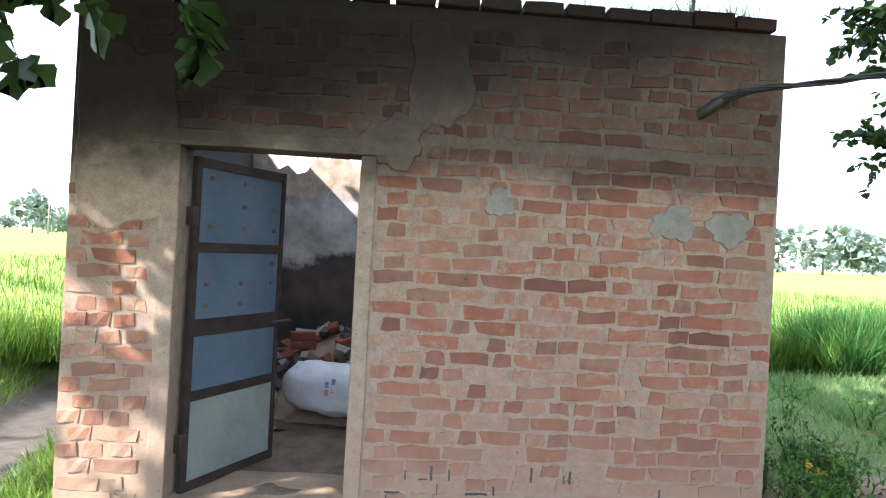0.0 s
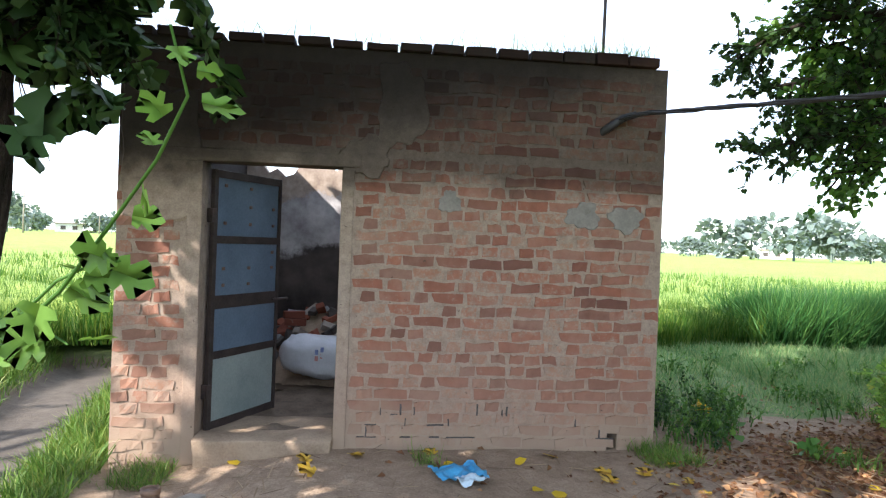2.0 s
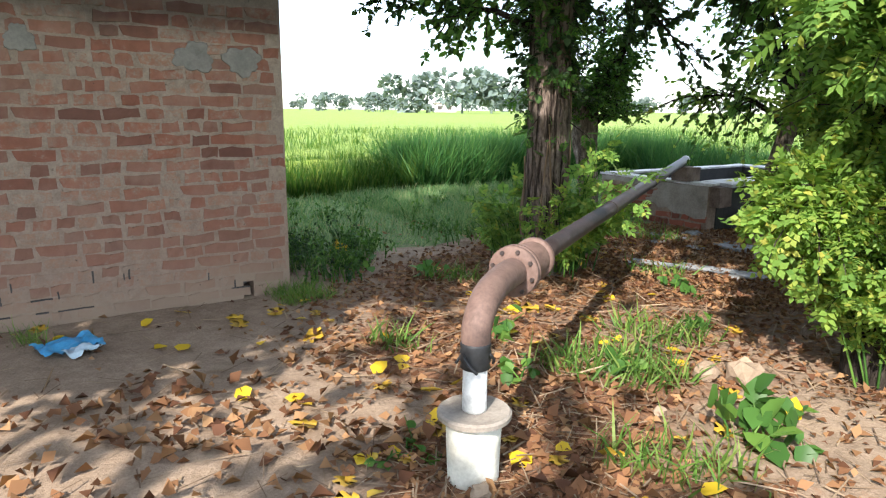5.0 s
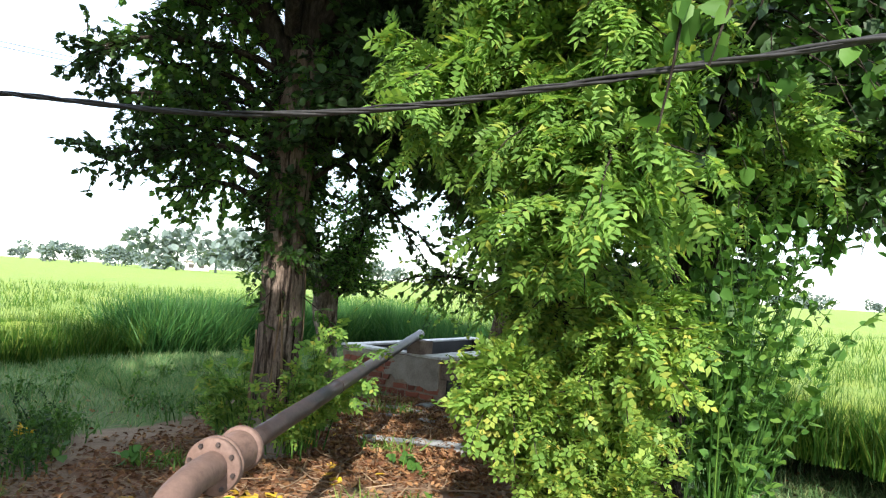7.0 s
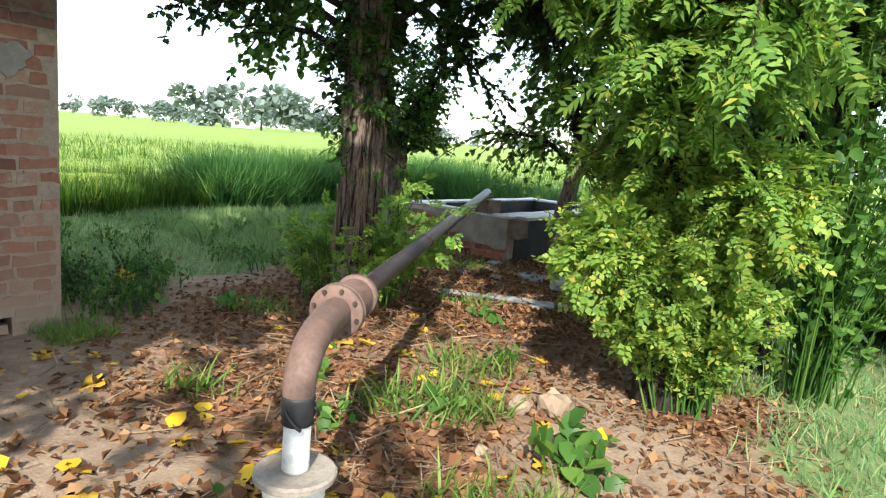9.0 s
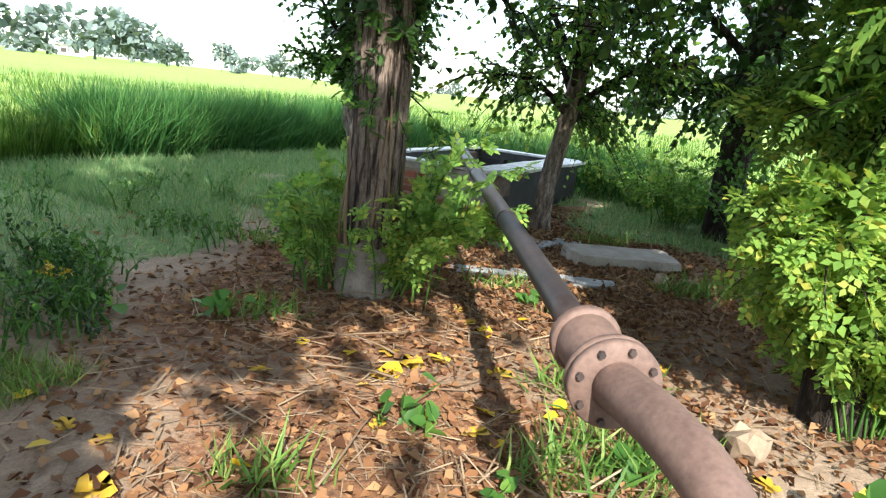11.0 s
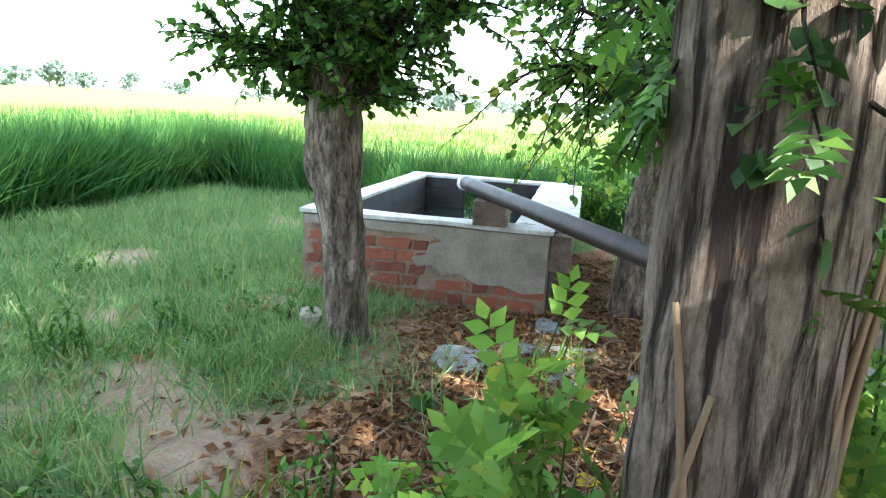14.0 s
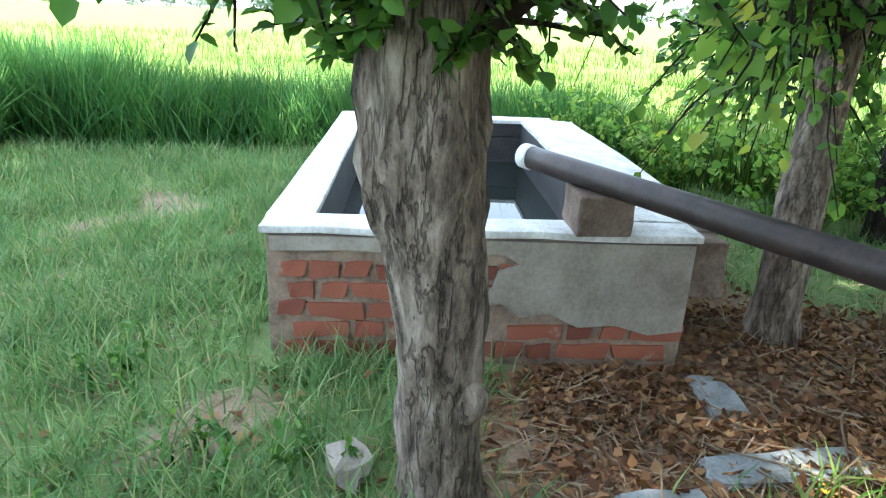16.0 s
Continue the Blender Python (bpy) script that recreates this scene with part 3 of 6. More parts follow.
def grass_sheet(name, label, x, y, tall, mat, lean=0.5, width=0.055):
    n = len(x)
    pos = np.stack([x, y, ground_z(x, y) - 0.01], 1)
    along = np.stack([rng.normal(0, 0.38, n), rng.normal(0, 0.38, n), np.ones(n)], 1)
    side = np.stack([np.cos(a := rng.uniform(0, 6.28, n)), np.sin(a), np.zeros(n)], 1)
    v, f = scatter(blade(lean, width), pos, along, tall, side, 0.2)
    return tagged(from_arrays(name, v, f, mat), label, "grass", kind="stuff")


# ---- the hut ----
HUT_L, HUT_H, DOOR_L, DOOR_R, DOOR_T, HUT_D = -3.85, 2.80, -3.30, -2.335, 1.97, 3.2
THICK = 0.23


def wall(name, label, blocks, mat):
    bm = bmesh.new()
    for lo, hi in blocks:
        box(bm, lo, hi)
    return tagged(part(name, bm, mat), label, "wall", kind="structure")


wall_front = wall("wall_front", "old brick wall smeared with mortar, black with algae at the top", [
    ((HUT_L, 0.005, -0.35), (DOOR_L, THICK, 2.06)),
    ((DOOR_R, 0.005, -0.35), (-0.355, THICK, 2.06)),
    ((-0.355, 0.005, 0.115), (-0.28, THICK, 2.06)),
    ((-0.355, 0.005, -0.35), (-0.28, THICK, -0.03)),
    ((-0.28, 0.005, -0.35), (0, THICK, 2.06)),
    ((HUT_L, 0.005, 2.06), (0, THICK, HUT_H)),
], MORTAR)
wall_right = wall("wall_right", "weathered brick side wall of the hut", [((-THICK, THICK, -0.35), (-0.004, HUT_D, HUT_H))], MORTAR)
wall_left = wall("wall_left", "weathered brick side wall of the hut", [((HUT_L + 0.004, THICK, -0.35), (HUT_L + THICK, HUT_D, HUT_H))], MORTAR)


def build_back_wall():
    bm = bmesh.new()
    n = 40
    top = [2.30 + 0.10 * math.sin(k * 0.7) + 0.06 * math.sin(k * 2.3) for k in range(n + 1)]
    xs = [HUT_L + (0 - HUT_L) * k / n for k in range(n + 1)]
    for y0, flip in ((HUT_D, False), (HUT_D + THICK, True)):
        lower = [bm.verts.new((x, y0, -0.35)) for x in xs]
        mid = [bm.verts.new((x, y0, 1.42)) for x in xs]
        upper = [bm.verts.new((x, y0, t)) for x, t in zip(xs, top)]
        for k in range(n):
            for a, b in ((lower, mid), (mid, upper)):
                q = [a[k], a[k + 1], b[k + 1], b[k]]
                bm.faces.new(q[::-1] if flip else q)
    bm.verts.ensure_lookup_table()
    m = 3 * (n + 1)
    for k in range(n):
        a, b = 2 * (n + 1) + k, 2 * (n + 1) + k + 1
        bm.faces.new([bm.verts[a], bm.verts[b], bm.verts[m + b], bm.verts[m + a]])
    ob = part("wall_back", bm, HALF_WASHED)
    tagged(ob, "broken back wall, dark below and whitewashed above", "wall", kind="structure")


build_back_wall()


def build_roof():
    bm = bmesh.new()
    # An assumed slab, out of view, that keeps the right half dark.
    box(bm, (-1.9, THICK + 0.002, 2.62), (-THICK - 0.002, HUT_D - 0.002, 2.74))
    roughen(bm, 0.015, 3, 3)
    tagged(part("ceiling", bm, CEMENT), "unseen roof slab assumed over the hut's right half", "ceiling", kind="structure")


build_roof()


def build_floor():
    bm = bmesh.new()
    bmesh.ops.create_grid(bm, x_segments=40, y_segments=40, size=0.5, matrix=Matrix.Translation((HUT_L / 2, HUT_D / 2, 0.05)) @ Matrix.Diagonal((-HUT_L - 2 * THICK, HUT_D - THICK, 1, 1)))
    for v in bm.verts:
        v.co.z += 0.05 * noise.noise(v.co * 2.2) + 0.015 * noise.noise(v.co * 9)
    tagged(part("floor", bm, FLOOR_DUST, smooth_shade=True), "dusty earth floor littered with crumbs of brick", "floor", kind="structure")


build_floor()

# bricks: a few shared shapes; the near ones are pieces of the wall, the rest one joined mesh
COURSE, JOINT = 0.0855, 0.013


def brick_mesh(name, length, seed, mat, depth=0.05):
    r = random.Random(seed)
    h = COURSE - 0.023
    xs = [-length / 2, -length / 6, length / 6, length / 2]
    bm = bmesh.new()
    rows = []
    for z in (-h / 2, h / 2):
        rows.append([bm.verts.new((x + r.uniform(-0.012, 0.012), r.uniform(-0.005, 0.003), z + r.uniform(-0.01, 0.01))) for x in xs])
    back = [[bm.verts.new((x, depth, z)) for x in (xs[0], xs[-1])] for z in (-h / 2, h / 2)]
    for k in range(3):
        bm.faces.new([rows[0][k], rows[0][k + 1], rows[1][k + 1], rows[1][k]])
    bm.faces.new([back[0][0], rows[0][0], rows[1][0], back[1][0]])
    bm.faces.new([rows[0][3], back[0][1], back[1][1], rows[1][3]])
    bm.faces.new([*rows[1], back[1][1], back[1][0]])
    bm.faces.new([*rows[0][::-1], back[0][0], back[0][1]])
    me = bpy.data.meshes.new(name)
    bm.to_mesh(me)
    bm.free()
    me.materials.append(mat)
    return me


def lay(x0, x1, z0, z1, seed):
    """Places for bricks in a stretch of wall: x, z, long or short."""
    r = random.Random(seed)
    out = []
    for k in range(int((z1 - z0) / COURSE)):
        z = z0 + (k + 0.5) * COURSE
        x = x0 + (0.0 if k % 2 else 0.06)
        while x < x1 - 0.07:
            long = r.random() < 0.45
            L = 0.215 if long else 0.105
            if x + L > x1:
                long, L = False, 0.105
                if x + L > x1 + 0.01:
                    break
            out.append((x + L / 2 + r.uniform(-0.003, 0.003), z + r.uniform(-0.004, 0.004), long))
            x += L + JOINT + r.uniform(0.002, 0.02)
    return out


FRONT = lay(DOOR_R + 0.09, -0.005, 0.0, 2.06, 1) + lay(HUT_L + 0.01, DOOR_L - 0.09, -0.13, 2.06, 2) + lay(HUT_L + 0.01, -0.005, 2.10, HUT_H - 0.06, 3)

# lintel, jambs and sill


def build_doorway():
    door_frame = thing("door_1", "rough cement doorway with a broken mud sill", "doorway", kind="structure", at=(-2.8, 0.1, 0))
    bm = bmesh.new()
    box(bm, (DOOR_L - 0.30, -0.012, 1.972), (DOOR_R + 0.12, THICK - 0.01, 2.058), 0.008)
    roughen(bm, 0.008, 6, 3)
    part("lintel", bm, PLASTER, door_frame, "cracked concrete lintel")
    for name, a, b in (("jamb", DOOR_L - 0.085, DOOR_L + 0.012), ("jamb", DOOR_R - 0.012, DOOR_R + 0.075)):
        bm = bmesh.new()
        box(bm, (a, -0.008, -0.12), (b, THICK + 0.01, 1.970), 0.008)
        roughen(bm, 0.006, 5, 4)
        part(name, bm, PLASTER, door_frame)
    bm = bmesh.new()
    box(bm, (DOOR_L - 0.06 + 0.08, -0.10, -0.20), (DOOR_R - 0.015, THICK + 0.3, 0.075), 0.02)
    roughen(bm, 0.022, 7, 5)
    part("sill", bm, EARTH, door_frame, "crumbling mud sill", True)


build_doorway()


def build_door_leaf():
    """A sheet-steel leaf on a flat-iron frame, swung inwards."""
    hinge, ang = Vector((DOOR_L + 0.045, 0.13, 0.0)), radians(62)
    turn = Matrix.Translation(hinge) @ Matrix.Rotation(ang, 4, "Z")
    leaf = thing("steel_door", "open blue-grey sheet steel door with brown bands and rusty bolts", "door", at=hinge)
    W, B, T = 0.78, 0.10, 1.90
    rows = [B, 0.60, 0.98, 1.43, T]

    def piece(name, lo, hi, mat, label="", bevel=0.003, under=None):
        bm = bmesh.new()
        box(bm, lo, hi, bevel)
        bmesh.ops.transform(bm, matrix=turn, verts=bm.verts[:])
        return part(name, bm, mat, under or leaf, label)

    panels = []
    for k in range(4):
        lo, hi = rows[k] + 0.028, rows[k + 1] - 0.028
        panels.append(piece("panel", (0.045, -0.012, lo), (W - 0.035, 0.0, hi), DOOR_PALE if k < 1 else DOOR_PAINT, "pale grey-green sheet panel" if k < 1 else "blue-grey sheet panel", 0.002))
    for k, z in enumerate(rows):
        piece("band", (0.04, -0.02, z - 0.028 - (0.02 if k == 2 else 0)), (W - 0.03, 0.012, z + 0.028 + (0.02 if k == 2 else 0)), DOOR_BAND)
    for x0, x1 in ((0.0, 0.04), (W - 0.03, W)):
        piece("stile", (x0, -0.022, B - 0.03), (x1, 0.014, T + 0.03), DOOR_BAND)
    for z in (1.55, 1.68, 1.82, 1.1, 1.22, 1.34):
        for x in (0.12, 0.4, 0.68):
            if (z + x) % 0.37 < 0.25:
                piece("bolt", (x - 0.012, -0.026, z - 0.012), (x + 0.012, -0.012, z + 0.012), RUST, "", 0.005, panels[3 if z > 1.43 else 2])
    piece("latch", (W - 0.10, -0.045, 0.955), (W + 0.10, -0.025, 0.972), DARK_IRON, "bare iron sliding bolt", 0.004)
    for z in (0.35, 1.6):
        piece("hinge", (-0.025, -0.03, z - 0.05), (0.02, 0.02, z + 0.05), DARK_IRON)


build_door_leaf()


def plaster_patch(label, x, z, w, h, seed, ragged=0.25, mat=None, y=0.0, corner=0.0):
    """A thin irregular skin of cement on the wall."""
    r = random.Random(seed)
    bm = bmesh.new()
    n = 40
    rim, inner = [], []
    for k in range(n):
        a = 2 * math.pi * k / n
        s = 1 + ragged * (math.sin(3 * a + seed) * 0.4 + math.sin(7 * a + seed * 2) * 0.25 + r.uniform(-0.2, 0.2))
        c, d = math.cos(a), math.sin(a)
        box_r = 1 / max(abs(c), abs(d)) if corner else 1
        rr = (1 - corner) + corner * box_r
        px, pz = x + w / 2 * c * s * rr, z + h / 2 * d * s * rr
        px = min(max(px, HUT_L + 0.004), -0.004) if y < 0.5 and x < 0.1 else px
        pz = min(pz, HUT_H - 0.05)
        rim.append(bm.verts.new((px, y + 0.012, pz)))
        inner.append(bm.verts.new((x + (px - x) * 0.93, y - 0.006, z + (pz - z) * 0.93)))
    for k in range(n):
        bm.faces.new([rim[k], rim[(k + 1) % n], inner[(k + 1) % n], inner[k]])
    bm.faces.new(inner)
    return part("plaster_patch", bm, mat or PLASTER, wall_front, label)


plaster_patch("grey cement patch beside the door head", -3.58, 2.0, 0.54, 1.0, 1, 0.12, PLASTER, corner=0.7)
plaster_patch("grey cement streak up to the parapet", -1.95, 2.42, 0.36, 0.62, 2, 0.3, corner=0.4)
plaster_patch("grey cement streak by the lintel", -2.18, 2.06, 0.34, 0.30, 5, 0.3, y=-0.004)
for px, pz, w, h, s in ((-1.58, 1.76, 0.17, 0.16, 3), (-0.60, 1.70, 0.26, 0.2, 4), (-0.28, 1.69, 0.26, 0.2, 6)):
    plaster_patch("dab of pale cement", px, pz, w, h, s, 0.35, DAB)


def build_parapet():
    """A course of bricks on end along the top, some with gaps between them."""
    x = HUT_L - 0.01
    r = random.Random(5)
    while x < -0.12:
        long = x > -1.05
        L = 0.235 if not long else 0.24
        bm = bmesh.new()
        up = r.uniform(-0.012, 0.016) + (0.02 if long else 0)
        box(bm, (x + 0.006, -0.035 + r.uniform(-0.01, 0.006), HUT_H + 0.002), (min(x + L - (0.004 if long else r.uniform(0.008, 0.026)), 0.03), THICK, HUT_H + 0.055 + up), 0.009)
        roughen(bm, 0.006, 9, 1)
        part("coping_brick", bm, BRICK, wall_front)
        x += L


build_parapet()


def build_hole():
    """A dark plate added behind the drain hole through the wall's foot, for its shade."""
    bm = bmesh.new()
    box(bm, (-0.36, THICK - 0.03, -0.05), (-0.275, THICK - 0.005, 0.13), 0.004)
    part("drain_stop", bm, DARK_GREY, wall_front, "dark plate added to blacken the drain hole")


build_hole()

# ---- rice field ----


def build_rice():
    field = thing("rice_field", "dense green rice crop reaching to the horizon", "rice field", kind="stuff")
    th = np.linspace(-np.pi, np.pi, 361)[:-1]
    r0 = edge_distance(th)
    offs = np.array([0.5, 0.9, 1.4, 2, 3, 4.5, 7, 11, 18, 30, 60, 130, 300, 800, 1600.0])
    rad = r0[:, None] + offs
    x, y = CENTRE[0] + np.cos(th)[:, None] * rad, CENTRE[1] + np.sin(th)[:, None] * rad
    z = 0.47 + 0.05 * wave(x, y, 2.1, 5.0) * (offs < 60) - 0.35 * (offs < 0.6)
    n, m = x.shape
    i, j = np.meshgrid(np.arange(n), np.arange(m - 1), indexing="ij")
    k = (i + 1) % n
    f = np.stack([i * m + j, k * m + j, k * m + j + 1, i * m + j + 1], -1).reshape(-1, 4)
    from_arrays("canopy", np.stack([x, y, z], -1).reshape(-1, 3), f, RICE_TOP, field, "far rice tops", True)
    # blades: thick along the edge, thinner further in, where the field can be seen
    sets = []
    for count, lo, hi, tall, wide in ((52000, 0.0, 1.6, 0.62, 0.020), (60000, 1.2, 6.0, 0.66, 0.026), (50000, 5.0, 20.0, 0.70, 0.05)):
        a = rng.uniform(radians(-62), radians(172), count)
        d = lo + (hi - lo) * rng.random(count) ** 1.1
        r = edge_distance(a) + d + 0.12 * wave(a * 20, a * 13, 1, 2)
        px, py = CENTRE[0] + np.cos(a) * r, CENTRE[1] + np.sin(a) * r
        ok = ~((px > HUT_L) & (px < 0) & (py < 9) & (py > 0))
        px, py = px[ok], py[ok]
        q = len(px)
        pos = np.stack([px, py, np.full(q, -0.03)], 1)
        along = np.stack([rng.normal(0, 0.2, q), rng.normal(0, 0.2, q), np.ones(q)], 1)
        ang = rng.uniform(0, 6.28, q)
        side = np.stack([np.cos(ang), np.sin(ang), np.zeros(q)], 1)
        size = tall * rng.uniform(0.72, 1.12, q) * (1 + 0.08 * wave(px, py, 1.4, 0.3))
        sets.append(scatter(blade(0.28, wide), pos, along, size, side, 0.15))
    v, f = merge(sets)
    from_arrays("blades", v, f, RICE, field, "upright rice blades")


build_rice()

# ---- distance ----


def far_trees(name, label, spots, mat):
    """Tree crowns on the horizon, each many leaf clumps on a short trunk."""
    sets = []
    for x, y, h, w in spots:
        blobs = rng.normal(0, 1, (7, 3)) * np.array([w * 0.26, w * 0.26, h * 0.15]) + np.array([x, y, h * 0.58])
        n = 420
        b = blobs[rng.integers(0, 7, n)]
        d = unit(rng.normal(0, 1, (n, 3)))
        p = b + d * np.array([w * 0.2, w * 0.2, h * 0.2]) * rng.uniform(0.5, 1.05, (n, 1))
        p[:, 2] = np.maximum(p[:, 2], 0.1 * h)
        sets.append(scatter(roundish(0.9), p, d + rng.normal(0, 0.6, (n, 3)), h * 0.17 * rng.uniform(0.6, 1.2, n)))
        sets.append(tube_arrays([(x, y, 0), (x, y, h * 0.3), (x, y, h * 0.6)], [h * 0.03, h * 0.025, h * 0.015], 6))
    v, f = merge(sets)
    return tagged(from_arrays(name, v, f, mat), label, "far trees", kind="stuff")


spots = []
for k in range(120):
    a = rng.uniform(radians(-75), radians(200))
    d = rng.uniform(230, 420)
    h = rng.uniform(4, 8.5)
    spots.append((d * math.cos(a), d * math.sin(a), h, h * rng.uniform(0.9, 1.8)))
for a, d, h, w in ((59, 190, 12, 15), (56, 180, 11, 14), (53.5, 200, 12.5, 17), (51, 210, 9, 12), (63, 220, 7, 10), (66, 240, 6, 9), (46, 230, 9, 15), (43, 240, 8, 13), (118, 160, 8, 9), (12, 260, 8, 16), (8, 250, 7, 13), (-3, 240, 8, 14)):
    spots.append((-1.6 + d * math.cos(radians(a)), -4.8 + d * math.sin(radians(a)), h, w))
far_trees("far_tree_line", "trees along the horizon, haze painted into their grey-green leaves", spots, FAR_LEAF_HAZED)

for k, (a, d, w, h) in enumerate(((57.5, 260, 9, 3.5), (114, 280, 9, 3.5))):
    house = thing("farmhouse", "small pale farmhouse far across the field", "house", "far houses", at=(-1.6 + d * math.cos(radians(a)), -4.8 + d * math.sin(radians(a)), 0))
    house.rotation_euler.z = radians(a)
    for name, lo, hi, mat in (("wall", (-3, -w / 2, 0), (3, w / 2, h), PALE_CEMENT), ("roof", (-3.3, -w / 2 - 0.4, h + 0.004), (3.3, w / 2 + 0.4, h + 0.4), CEMENT), ("window", (-3.05, -w * 0.3, 1.4), (-2.9, -w * 0.12, 2.8), DARK_GREY), ("window", (-3.05, w * 0.12, 1.4), (-2.9, w * 0.3, 2.8), DARK_GREY)):
        bm = bmesh.new()
        box(bm, lo, hi)
        part(name, bm, mat, house).matrix_parent_inverse = Matrix()

for k, (a, d) in enumerate(((117, 150), (123, 170), (112, 190), (30, 160), (47, 210))):
    x, y = -1.6 + d * math.cos(radians(a)), -4.8 + d * math.sin(radians(a))
    pole = thing("power_pole", "slim grey power pole far off in the field", "pole", "far power poles", at=(x, y, 0))
    tube_ob("shaft", [(x, y, 0), (x, y, 4.5), (x, y, 9)], [0.15, 0.13, 0.1], CEMENT, pole, seg=6)
    tube_ob("crossarm", [(x - 0.8, y, 8.5), (x, y, 8.5), (x + 0.8, y, 8.5)], [0.06] * 3, CEMENT, pole, seg=6)

# thin power lines that pass high behind the hut
for k, (a, b) in enumerate((((-40, 18, 5.2), (30, 22, 11.0)), ((-40, 19, 5.5), (30, 23, 11.5)))):
    pts = [np.array(a) * (1 - u) + np.array(b) * u - np.array([0, 0, 0.6 * math.sin(math.pi * u)]) for u in np.linspace(0, 1, 16)]
    ob = tube_ob("power_line", pts, [0.012] * 16, CABLE, seg=5)
    tagged(ob, "thin overhead power line against the sky", "cable", "overhead lines")

# ---- trees ----


def limb(points, r0, r1, n=14):
    p = curve_points(points, n)
    return p, np.linspace(r0, r1, n)


def make_tree(name, label, foot, trunk, limbs, foliage, trunk_rough=0.1, bark=None):
    """trunk: (points, radius at the foot, at the top); foliage: sets of (twigs, leaf arrays, material, part name)."""
    tree = thing(name, label, "tree", at=foot)
    v, f = tube_arrays(*trunk, 18, trunk_rough)
    from_arrays("trunk", v, f, bark or BARK_SHADED, tree, "", True)
    if limbs:
        for path, radii in limbs:
            from_arrays("limb", *tube_arrays(path, radii, 8, 0.06), BARK_SHADED, tree, "", True)
    for twigs, leaves, mat, part_name, lab in foliage:
        if twigs:
            v, f = join_tubes([(t, np.linspace(0.008, 0.002, 5)) for t in twigs], 4)
            tagged(from_arrays("twig_growth", v, f, BARK_SHADED, tree), kind="stuff")
        tagged(from_arrays(part_name, *leaves, mat, tree, lab), kind="stuff")
    return tree


def lathe_ring(profile, at, seg=28):
    """An open turned skin round an upright axis, a little uneven."""
    bm = bmesh.new()
    rings = [[bm.verts.new((at[0] + r * (1 + 0.05 * math.sin(3 * q + 9 * h)) * math.cos(q), at[1] + r * (1 + 0.05 * math.sin(3 * q + 9 * h)) * math.sin(q), h + 0.02 * math.sin(4 * q) * (h > 0.2))) for q in np.linspace(0, 2 * np.pi, seg, endpoint=False)] for r, h in profile]
    for a, b in zip(rings, rings[1:]):
        for k in range(seg):
            bm.faces.new([a[k], a[(k + 1) % seg], b[(k + 1) % seg], b[k]])
    return bm


MUD_COLLAR = simple("grey_dried_mud", (0.12, 0.1, 0.083), (0.27, 0.23, 0.19), 9.0, 0.95, 0, 0.5, 0.01)

# the big tree by the pipe
AX, AY = 2.13, -0.46
a_trunk = (curve_points([(AX + 0.02, AY, -0.06), (AX, AY, 0.35), (AX, AY, 1.2), (AX + 0.03, AY + 0.03, 2.2), (AX + 0.08, AY, 3.35)], 30), np.interp(np.linspace(0, 1, 30), [0, 0.08, 0.2, 0.6, 1], [0.2, 0.182, 0.175, 0.18, 0.19]))
